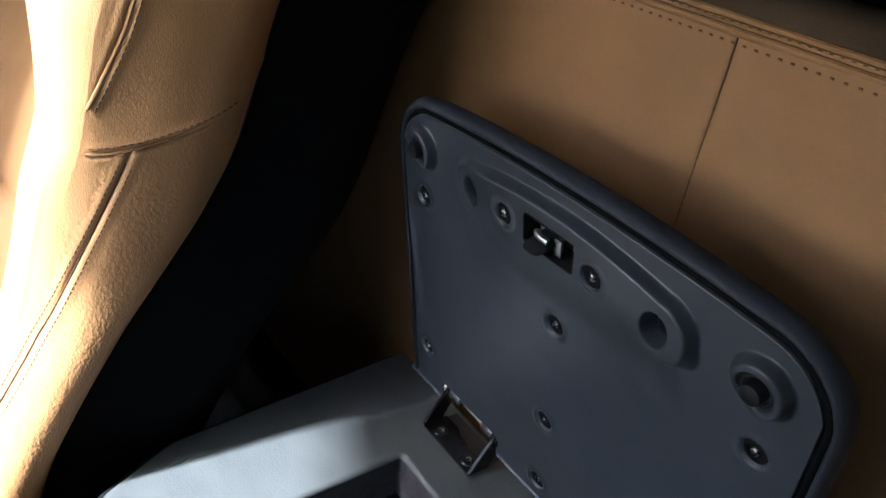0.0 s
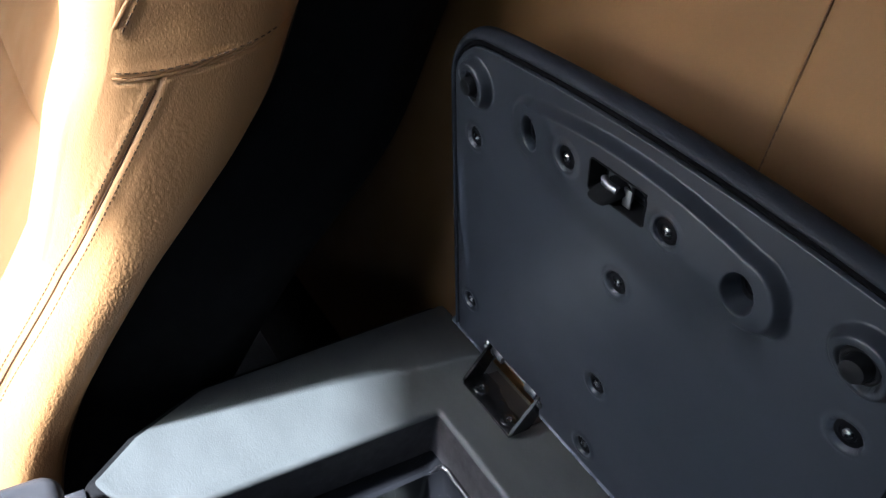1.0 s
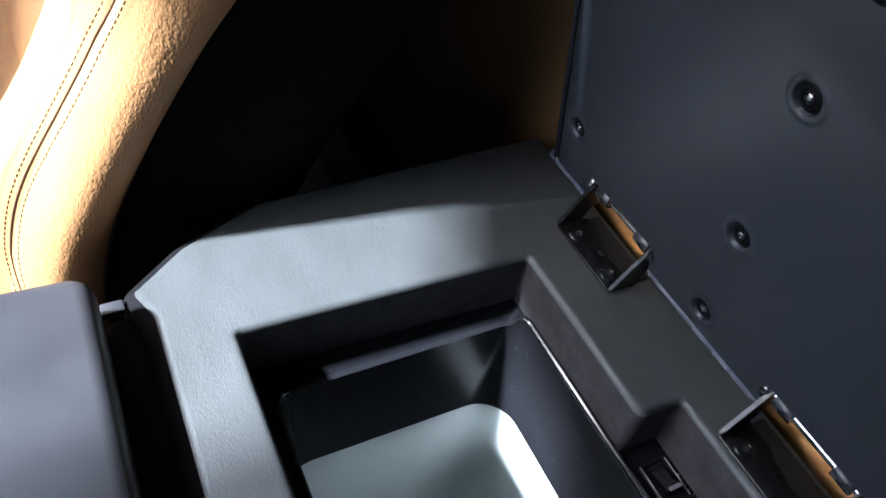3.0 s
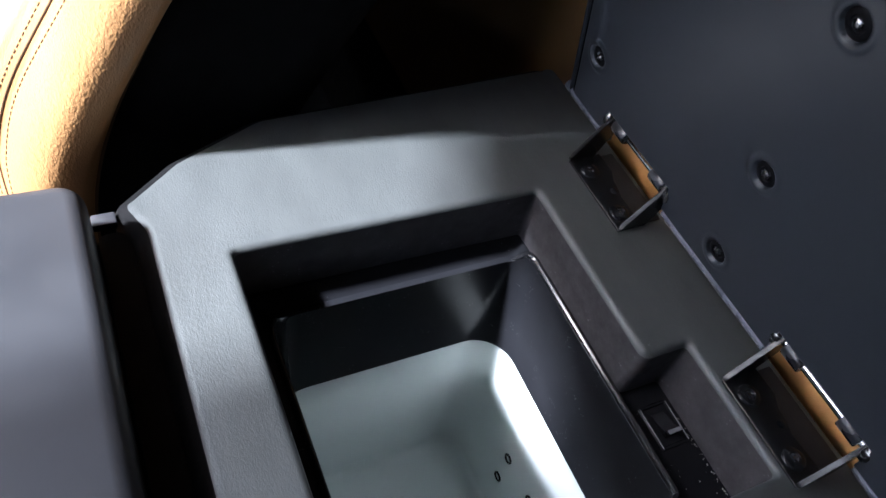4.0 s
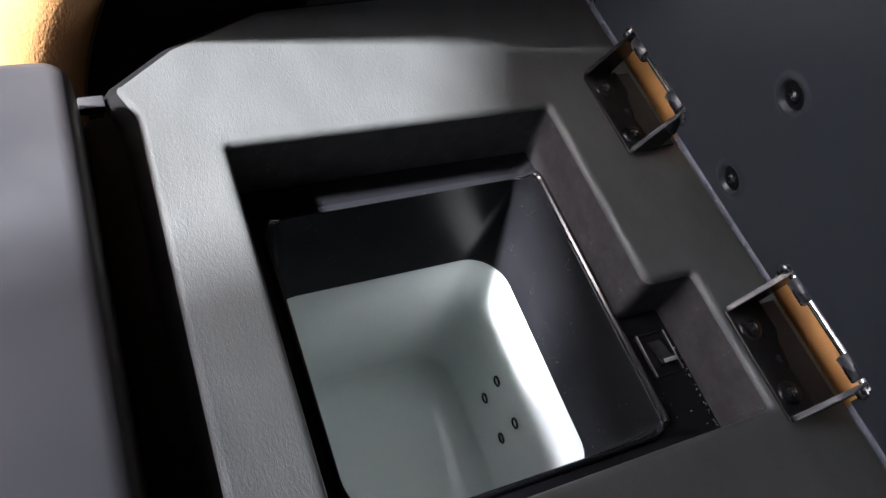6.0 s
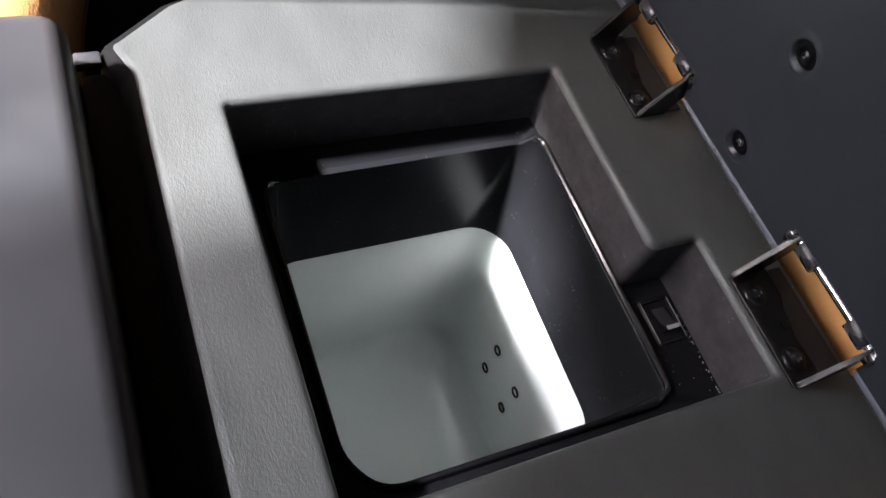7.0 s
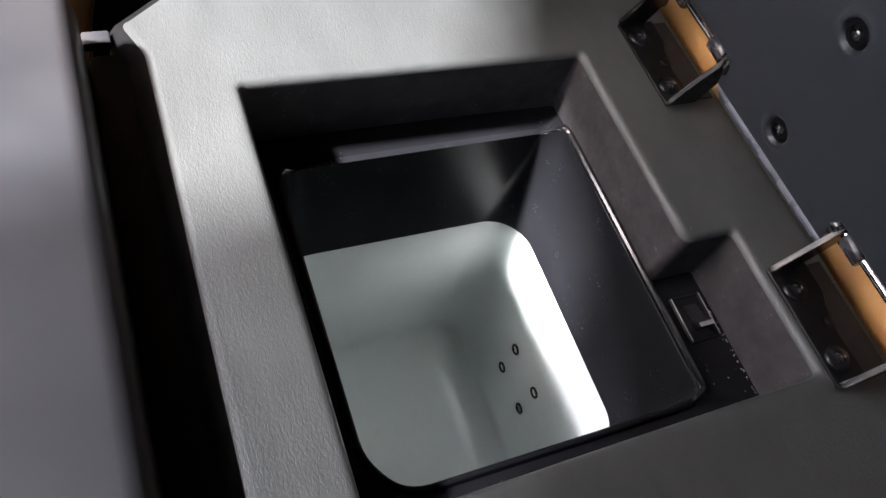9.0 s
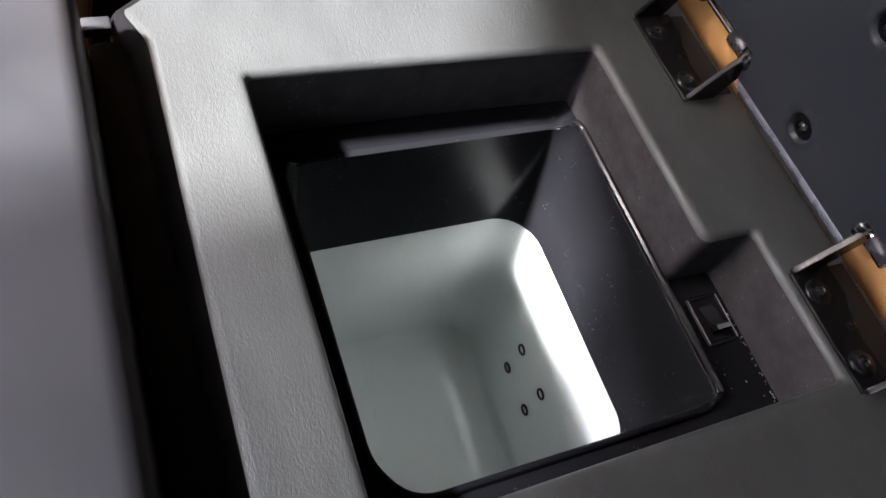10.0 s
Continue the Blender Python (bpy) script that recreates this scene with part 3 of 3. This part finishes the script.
profile = [(-0.0006, -0.0120), (0.0026, -0.0118), (0.0029, -0.0050), (0.0032, -0.0024), (0.0039, -0.0010), (0.0050, -0.0004), (0.0063, -0.0008), (0.0077, -0.0020),
           (0.0090, -0.0040), (0.0099, -0.0070), (0.0100, -0.0100), (0.0090, -0.0130), (0.0066, -0.0155), (0.0030, -0.0165), (-0.0100, -0.0172), (-0.0400, -0.0175)]
bm = loft([[Vector((*(p + k * o), z)) for o, z in profile] for p, k in zip(path, nor)], closed=False)
part("outer_wrap", bm, LID_WRAP, lid, "soft blue-grey leather wrap", angle=70)
bm = box((0.300, 0.27, 0.005), (0, 0.172, -0.0150), 0.002)
part("lid_core", bm, LID_WRAP, lid)
# Black strip laid in the groove so that it reads as deep shade.
part("groove_shade", tube([(*(p + k * 0.0012), -0.0032) for p, k in zip(path, nor)], 0.0020, 8), GROOVE_SHADE, lid, "black strip added for the shade in the groove")
for a, b in ((-0.182, -0.1285), (-0.0525, 0.0545), (0.1305, 0.182)):
    bm2 = tube([(a, FOOT - 0.0002, -0.0042), (b, FOOT - 0.0004, -0.0040)], 0.0040, 14)
    part("foot_roll", bm2, FOOT_TRIM, lid, "pale grey rolled lower edge")
    part("foot_trim", box((b - a, 0.0095, 0.006), ((a + b) / 2, FOOT - 0.0072, -0.0085), 0.0015), FOOT_DARK, lid, "dark grey lower edge")

for su, sv in SCREWS:
    seat_at = float(on_pod(np.array(su), np.array(sv))) - 0.0024
    part("washer", LID_WASHER, None, lid, "black screw seat", pose(su, sv, seat_at))
    part("screw", SCREW, None, lid, "", pose(su, sv, seat_at + 0.0004, 0, 0, 40 * (su + sv) * 57) @ Matrix.Diagonal((0.5, 0.5, 0.7, 1)))
for bu, bv in BUMPS:
    bm = lathe([(0.0094, -0.0010), (0.0094, 0.0014), (0.0084, 0.0024), (0.0074, 0.0024), (0.0070, 0.0012), (0.0064, 0.0012), (0.0062, 0.0062),
                (0.0054, 0.0078), (0.0030, 0.0084), (0, 0.0085)], 28)
    part("rubber_bumper", bm, RUBBER, lid, "black rubber stop bumper", pose(bu, bv, 0.0026))
for hu, hv in HOLES:
    part("pocket_floor", LID_WASHER, None, lid, "black pocket bottom", pose(hu, hv, -0.0046) @ Matrix.Diagonal((1.05, 1.35, 1, 1)))
    part("pocket_screw", SCREW, None, lid, "", pose(hu + 0.003, hv + 0.001, -0.0052))
a, b, c, e = LATCH
slot = rounded([(a, c, 0.002), (b, c, 0.002), (b, e, 0.005), (a, e, 0.002)], 5)


def on_lid(loop, off, lift):
    """A loop laid on the lid's raised crescent."""
    at = [p + w * off for p, w in loop]
    return [Vector((*p, float(on_pod(np.array(p.x), np.array(p.y))) + lift)) for p in at]


bm = loft([on_lid(slot, 0.0012, -0.0010), on_lid(slot, 0.0008, 0.0005), on_lid(slot, 0.0, 0.0005), on_lid(slot, -0.0006, -0.0006), ring(slot, -0.0008, -0.0045)], cap_end=True)
part("latch_bezel", bm, BLACK_TRIM, lid, "black latch pocket lining")
part("latch_plate", box((0.0190, 0.0125, 0.0014), (-0.0060, 0.2772, 0.0010), 0.0005), LATCH_STEEL, lid, "bare steel latch plate in a dark slot")
bm = box((0.0060, 0.0115, 0.0014), (0.0030, 0.2750, 0.0048), 0.0004)
part("latch_flange", bm, LATCH_STEEL, lid, "grey steel side flange")
rows = []
for x, y, z, wide, tall in ((0.0, 0.2775, -0.0050, 0.0080, 0.0044), (-0.0006, 0.2765, 0.0030, 0.0080, 0.0048), (-0.0014, 0.2748, 0.0070, 0.0078, 0.0042),
                            (-0.0028, 0.2730, 0.0100, 0.0074, 0.0034), (-0.0040, 0.2715, 0.0122, 0.0066, 0.0026), (-0.0046, 0.2708, 0.0130, 0.0050, 0.0014)):
    rows.append([Vector((x + wide * math.cos(k * math.tau / 16), y + tall * math.sin(k * math.tau / 16), z)) for k in range(16)])
part("latch_hook", loft(rows, cap_start=True, cap_end=True), BLACK_TRIM, lid, "black duck-bill latch hook", pose(-0.0055, 0, 0.0030))
bm = tube([(-0.0060, 0.2812, 0.0052), (-0.0042, 0.2805, 0.0068), (0.0, 0.2800, 0.0072), (0.0048, 0.2795, 0.0062)], 0.0023, 12)
part("latch_spring", bm, LATCH_STEEL, lid, "bright steel latch spring", pose(-0.0055, 0, 0.0030))

# ---- armrest in front of the console ----
arm = thing("armrest", pose(-0.42, -0.2, 0.1), "blue-grey leather armrest box beside the console", "armrest")
TA = Matrix.Translation((0.42, 0.2, -0.1))
ARM = rounded([(-0.70, -0.47, 0.03), (-0.3220, -0.47, 0.02), (-0.3185, 0.0390, 0.014), (-0.70, 0.052, 0.03)], 6)
q7 = [k * math.pi / 2 / 7 for k in range(8)]
bm = loft([ring(ARM, -0.010 + 0.010 * math.sin(q), 0.6335 - 0.010 + 0.010 * math.cos(q)) for q in q7] + [ring(ARM, 0, 0.575)], cap_start=True)
part("cushion", bm, ARM_LEATHER, arm, "smooth blue-grey leather pad", TA)
bm = loft([ring(ARM, -0.003, 0.576), ring(ARM, -0.006, 0.102)], cap_end=True)
part("body", bm, TRIM_GREY, arm, "dark plastic armrest base", TA)
bm = box((0.0135, 0.0090, 0.0060), (-0.3125, 0.0385, 0.5945), 0.0012)
# Black filler added between armrest and console to keep the gap dark.
bm2 = box((0.0215, 0.500, 0.044), (-0.3085, -0.2140, 0.568), 0.006)
part("gap_shade", bm2, BLACK_TRIM, arm, "black filler added for the shade in the gap", TA)
part("trim_clip", bm, GREY_PLASTIC, arm, "pale grey trim clip in the gap", TA)


# ---- driver's seat: backrest leaning to +x ----
seat = thing("car_seat", pose(-0.30, 0.35, 0.1), "tan leather car seat with stitched side bolster and black back", "seat")
TS = Matrix.Translation((0.30, -0.35, -0.1))


def seat_axis(a):
    """Rear edge of the bolster at a metres along the backrest, and its forward direction."""
    bend = np.maximum(0, 0.07 - a)
    x = -0.315 + 0.460 * a + 1.3 * bend**2
    z = 0.568 + 0.888 * a
    return x, z


FX, FZ = -0.888, 0.460


def seat_depth(a):
    return np.interp(a, [-0.16, 0.0, 0.10, 0.16, 0.20, 0.25, 0.30, 0.37, 0.45, 0.52], [0.080, 0.078, 0.075, 0.074, 0.083, 0.095, 0.104, 0.129, 0.145, 0.150])


def seam_main(a):
    return 0.052 + 0.008 * np.exp(-(((a - 0.035) / 0.085) ** 2)) - 0.004 * smoothstep(0.0, -0.05, a)


def seam_cross(f):
    """The cross seam's height on the bolster."""
    return 0.367 - 1.28 * f + 4.4 * f * f


def seam_upper(a):
    return np.minimum(0.0835, 0.74 * seat_depth(a)) + 0.004 * smoothstep(0.37, 0.42, a)


A = np.linspace(-0.16, 0.68, 815)
INNER = [(0.152, 0.985), (0.168, 0.92), (0.182, 0.80), (0.194, 0.62), (0.210, 0.44)]
FOOT_SIDE = curve_through([(0.121, -0.035), (0.109, 0.02), (0.0995, 0.08), (0.0908, 0.15), (0.0852, 0.24), (0.0838, 0.33), (0.0847, 0.41), (0.0875, 0.49), (0.0945, 0.60), (0.1080, 0.74)], 120)
LOW_SIDE = curve_through([(0.121, -0.035), (0.1075, 0.01), (0.0960, 0.055), (0.0890, 0.105), (0.0858, 0.16), (0.0856, 0.22), (0.0868, 0.29), (0.0888, 0.37), (0.0918, 0.46), (0.0985, 0.60), (0.1080, 0.74)], 120)
LOW_FRONT = curve_through([(0.1080, 0.74), (0.1150, 0.86), (0.122, 0.95), (0.136, 1.0)] + INNER, 91)
HIGH_SIDE = curve_through([(0.121, -0.035), (0.109, 0.02), (0.0965, 0.08), (0.0885, 0.16), (0.0868, 0.22), (0.0880, 0.30), (0.0918, 0.45), (0.0960, 0.60), (0.0998, 0.72), (0.1010, 0.75)], 120)
HIGH_FRONT = curve_through([(0.1010, 0.75), (0.1055, 0.80), (0.115, 0.88), (0.127, 0.95), (0.140, 1.0)] + INNER, 91)
FOOT_P, LOW_P, HIGH_P = (np.vstack([a, b[1:]]) for a, b in ((FOOT_SIDE, LOW_FRONT), (LOW_SIDE, LOW_FRONT), (HIGH_SIDE, HIGH_FRONT)))
NP = len(LOW_P)
FOLD = 119
blend = smoothstep(0.235, 0.345, A)[:, None, None]
rise = smoothstep(0.06, 0.24, A)[:, None, None]
PROF = (FOOT_P[None] * (1 - rise) + LOW_P[None] * rise) * (1 - blend) + HIGH_P[None] * blend


def bolster_points(a, y, f):
    """World points on the backrest from its along, across and forward measures."""
    x0, z0 = seat_axis(a)
    return np.stack([x0 + FX * f, y, z0 + FZ * f], -1)


def belly(a):
    """How far the rear edge swells backwards."""
    return 0.024 * np.exp(-(((a - 0.315) / 0.10) ** 2))


AA = np.repeat(A[:, None], NP, 1)
YY = PROF[:, :, 0]
crest = 1 - 0.32 * smoothstep(0.04, 0.12, AA) * (1 - smoothstep(0.30, 0.40, AA))
reach = np.where(PROF[:, :, 1] > 0.745, 0.745 + (PROF[:, :, 1] - 0.745) * crest, PROF[:, :, 1])
FF = reach * seat_depth(A)[:, None] - belly(AA) * (1 - smoothstep(-0.035, 0.45, PROF[:, :, 1]))
ty, tf = np.gradient(YY, axis=1), np.gradient(FF, axis=1)
ln = np.hypot(ty, tf)
NY, NF = -tf / ln, ty / ln


def groove(d, width=0.0012, depth=0.0012):
    return -depth * np.exp(-((d / width) ** 2)) + 0.0005 * np.exp(-(((np.abs(d) - 0.0042) / 0.0026) ** 2))


side = np.arange(NP)[None] < FOLD + 0 * AA
dm = np.where(side & (AA < seam_cross(FF)), FF - seam_main(AA), 1.0)
dc = np.where(side, (AA - seam_cross(FF)) * 0.75, 1.0)
du = np.where(side & (AA > 0.322), FF - seam_upper(AA), 1.0)
fade = smoothstep(FOLD - 1, FOLD - 16, np.arange(NP))[None]
push = groove(dm) + groove(dc, 0.0014, 0.0016) + 0.0007 * smoothstep(0.030, 0.0, dc) * (dc > 0) + groove(du)
push = push * fade
rough = np.array([[noise.noise((a * 26, y * 40, 3.1)) for y in LOW_P[:, 0]] for a in A[::6]])
rough = np.stack([np.interp(A, A[::6], rough[:, k]) for k in range(NP)], -1)
pucker = np.array([[noise.noise((a * 330, k * 0.33, 7.7)) for k in range(FOLD)] for a in A])
push[:, :FOLD] += 0.0005 * pucker * np.exp(-(((dm[:, :FOLD] - 0.0072) / 0.0030) ** 2)) * smoothstep(0.05, 0.12, AA[:, :FOLD])
pebble = np.array([[abs(noise.noise((a * 520, k * 0.36, 2.3))) ** 0.6 for k in range(FOLD)] for a in A])
grained = smoothstep(0.004, 0.016, FF[:, :FOLD]) * smoothstep(-0.008, -0.018, FF[:, :FOLD] - seam_main(AA[:, :FOLD])) * (1 - smoothstep(0.28, 0.33, AA[:, :FOLD]))
push[:, :FOLD] += 0.00042 * (pebble - 0.4) * grained
push = push + 0.0006 * rough
YY2, FF2 = YY + push * NY, FF + push * NF
bolster = part("side_bolster", grid_mesh("side_bolster", bolster_points(AA, YY2, FF2).reshape(-1, 3), len(A), NP, TAN), None, seat,
               "padded tan leather side bolster, sunlit along its crest", TS)


GRID = bolster_points(AA, YY2, FF2)


def on_bolster(a, f, lift=0.0):
    """A point on the bolster's outer side where its forward measure is f, lifted off the leather."""
    i = float(np.interp(a, A, np.arange(len(A))))
    row = FF[int(i)]
    crest = int(np.argmax(row))
    k = float(np.interp(f, row[: crest + 1], np.arange(crest + 1)))
    i0, k0 = min(int(i), len(A) - 2), min(int(k), NP - 2)
    di, dk = i - i0, k - k0
    p = (GRID[i0, k0] * (1 - di) * (1 - dk) + GRID[i0 + 1, k0] * di * (1 - dk) + GRID[i0, k0 + 1] * (1 - di) * dk + GRID[i0 + 1, k0 + 1] * di * dk)
    n = np.array([FX * NF[i0, k0], NY[i0, k0], FZ * NF[i0, k0]])
    return Vector((p + lift * n).tolist())


def stitch_row(name, points, mat, parent, length=0.0036, gap=0.0024, radius=0.00042, m=None):
    """Short thread stitches along a line of points."""
    pts = [Vector(p) for p in points]
    d = [0.0]
    for p, q in zip(pts, pts[1:]):
        d.append(d[-1] + (q - p).length)

    def at(s):
        k = max(1, min(int(np.searchsorted(d, s)), len(d) - 1))
        t = (s - d[k - 1]) / max(1e-9, d[k] - d[k - 1])
        return pts[k - 1].lerp(pts[k], t)

    bm = bmesh.new()
    s = 0.0
    while s + length < d[-1]:
        tube([at(s), at(s + length * 0.5), at(s + length)], radius, 6, bm)
        s += length + gap
    return part(name, bm, mat, parent, "", m)


lows = np.linspace(-0.10, 0.302, 150)
for off in (-0.0040, 0.0033):
    stitch_row("stitching", [on_bolster(a, float(seam_main(a)) + off, 0.0001) for a in lows], THREAD, bolster, 0.0024, 0.0018, 0.00038)
part("seam_welt", tube([on_bolster(a, float(seam_main(a)), 0.0001) for a in lows], 0.0006, 6), THREAD, bolster, "dark seam line")
fs = np.linspace(0.004, 0.0735, 60)
stitch_row("stitching", [on_bolster(float(seam_cross(f)) + 0.0048, f, 0.0005) for f in fs], THREAD, bolster, 0.0028, 0.0020, 0.00042)
part("seam_welt", tube([on_bolster(float(seam_cross(f)) + 0.0005, f, 0.0002) for f in fs], 0.0013, 8), TAN, bolster)
ups = np.linspace(0.326, 0.50, 60)
stitch_row("stitching", [on_bolster(a, float(seam_upper(a)) - 0.0042, 0.0003) for a in ups], THREAD, bolster, 0.0028, 0.0020, 0.00042)
part("seam_welt", tube([on_bolster(a, float(seam_upper(a)), 0.0002) for a in ups], 0.0014, 8), TAN, bolster)

# centre panels of the backrest, gathered between cross seams
cy = np.linspace(0.205, 0.62, 60)
CA, CY = np.meshgrid(A, cy, indexing="ij")
pads = 0.012 * np.abs(np.sin((CA - 0.02) * math.pi / 0.155)) ** 0.45
CF = 0.028 + pads * smoothstep(0.203, 0.235, CY) + 0.010 * smoothstep(0.2, 0.35, CY)
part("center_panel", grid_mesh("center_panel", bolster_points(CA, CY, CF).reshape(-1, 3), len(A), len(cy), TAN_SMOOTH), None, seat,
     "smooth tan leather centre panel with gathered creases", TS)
# black back shell
bp = curve_through([(0.1225, -0.0030), (0.1205, -0.008), (0.115, -0.04), (0.108, -0.085), (0.125, -0.125), (0.17, -0.145), (0.30, -0.15), (0.62, -0.145)], 50)
BA, BJ = np.meshgrid(A[::6], np.arange(len(bp)), indexing="ij")
part("back_shell", grid_mesh("back_shell", bolster_points(BA, bp[BJ, 0], bp[BJ, 1] - belly(BA)).reshape(-1, 3), len(A[::6]), len(bp), BLACK_TRIM), None, seat,
     "black textured seat back shell", TS)
part("edge_piping", tube([Vector(bolster_points(np.array(a), np.array(0.1200), np.array(-0.0032 - belly(a))).tolist()) for a in A[::8]], 0.0013, 8), THREAD, seat, "dark brown edge piping", TS)
bm = box((0.56, 0.44, 0.20), (-0.66, 0.38, 0.36), 0.05, 5)
part("seat_cushion", bm, TAN, seat, "tan leather seat cushion", TS)
bm = box((0.60, 0.40, 0.16), (-0.60, 0.37, 0.181), 0.02, 3)
part("seat_base", bm, BLACK_TRIM, seat, "black seat base", TS)

# ---- rear bench front behind the lid ----
bench = thing("rear_bench", pose(0.2, -0.1, 0.1), "tan leather rear bench with a stitched top edge", "bench")
TB = Matrix.Translation((-0.2, 0.1, -0.1))
SEAM_Y, TOP = -0.1235, 0.992
for name, ya, yb in (("front_panel", SEAM_Y, 0.83), ("front_panel", -1.03, SEAM_Y)):
    n = 90
    ys = np.unique(np.r_[np.linspace(ya, yb, n), ya + 0.003 * np.linspace(0, 1, 6) ** 2, yb - 0.003 * np.linspace(0, 1, 6) ** 2])
    zs = np.linspace(0.11, TOP, 160)
    ZZ, YB = np.meshgrid(zs, ys, indexing="ij")
    lip = np.minimum(YB - ya, yb - YB)
    XB = 0.0605 + 0.0016 * np.exp(-lip / 0.0015) + 0.0015 * np.sin(YB * 17 + ZZ * 9)
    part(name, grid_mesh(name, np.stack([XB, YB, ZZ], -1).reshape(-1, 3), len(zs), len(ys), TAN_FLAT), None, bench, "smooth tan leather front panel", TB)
# Lighter copy of the bench tan: light behind the lid is in the colour.
LIT_TAN = material("lit_tan_leather", (0.60, 0.315, 0.110), 0.5, grain=0.0002, grain_scale=1100, spots=0.15, spot_scale=12, wrinkle=0.0001, wrinkle_scale=420)
part("lower_flap", box((0.014, 0.36, 0.40), (0.0525, -0.12, 0.46), 0.003), LIT_TAN, bench, "tan leather lower flap with the light in the gap put into its colour", TB)
# Black sheet added over the bench front to stand for shade beside the seat.
part("shade_sheet", box((0.006, 0.66, 0.23), (0.0570, 0.50, 0.225), 0.002), BLACK_TRIM, bench, "black sheet added for the shade low on the bench", TB)
part("panel_seam", tube([(0.0618, SEAM_Y, z) for z in np.linspace(0.2, TOP - 0.002, 30)], 0.0007, 6), THREAD, bench, "dark stitched seam", TB)
stitch_row("seam_stitching", [(0.0606, SEAM_Y - 0.0006, z) for z in np.linspace(0.6, TOP - 0.004, 40)], THREAD, bench, 0.0040, 0.0014, 0.0005, TB)
line = np.linspace(-0.9, 0.7, 160)
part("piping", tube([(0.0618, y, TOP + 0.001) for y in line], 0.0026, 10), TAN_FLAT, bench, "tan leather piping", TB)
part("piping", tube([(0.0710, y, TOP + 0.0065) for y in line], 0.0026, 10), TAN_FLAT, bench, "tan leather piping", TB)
stitch_row("stitching", [(0.0603 + 0.0015 * math.sin(y * 17 + (TOP - 0.0050) * 9), y, TOP - 0.0050) for y in line[40:130]], THREAD, bench, 0.0020, 0.0058, 0.0008, TB)
stitch_row("stitching", [(0.0662, y, TOP + 0.0045) for y in line[40:130]], PALE_THREAD, bench, 0.0036, 0.0026, 0.0007, TB)
bm = box((0.12, 1.8, 0.02), (0.124, -0.1, TOP - 0.0045), 0.004)
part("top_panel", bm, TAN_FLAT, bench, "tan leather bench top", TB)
bm = loft([[Vector((x, y, z)) for x, z in ((0.0745, TOP + 0.0055), (0.084, TOP + 0.016), (0.102, TOP + 0.022), (0.150, TOP + 0.020), (0.178, TOP + 0.0055))] for y in (-0.95, 0.75)], cap_start=True, cap_end=True)
part("seat_cushion", bm, BROWN_CLOTH, bench, "dull brown padded cushion", TB)
bm = box((0.30, 1.8, 0.86), (0.222, -0.1, 0.535), 0.01)
part("body", bm, BLACK_TRIM, bench, "", TB)

# ---- loose crumbs of dust on the console ----
random.seed(11)
bm = bmesh.new()
spots = [(-0.0140 - abs(random.gauss(0, 0.0009)), random.uniform(-0.224, -0.170), 0.5529) for _ in range(34)]
spots += [(random.uniform(-0.040, -0.015), random.uniform(-0.226, -0.190), 0.5529) for _ in range(5)]
spots += [(random.uniform(-0.006, 0.030), random.uniform(-0.235, -0.175), ZC + 0.0004) for _ in range(5)]
for x, y, z in spots:
    r = random.uniform(0.00022, 0.00062)
    m = Matrix.Translation((x, y, z)) @ Matrix.Rotation(random.uniform(0, 3), 4, (random.random(), random.random(), 1)) @ Matrix.Diagonal((r, r * random.uniform(0.5, 1.4), r * 0.6, 1))
    bmesh.ops.create_icosphere(bm, subdivisions=1, radius=1, matrix=m)
tagged(new("dust_crumb", finish("dust_crumb", bm, CRUMB, False)), "pale dust crumbs along the black bin surround", "dust", "", "stuff")
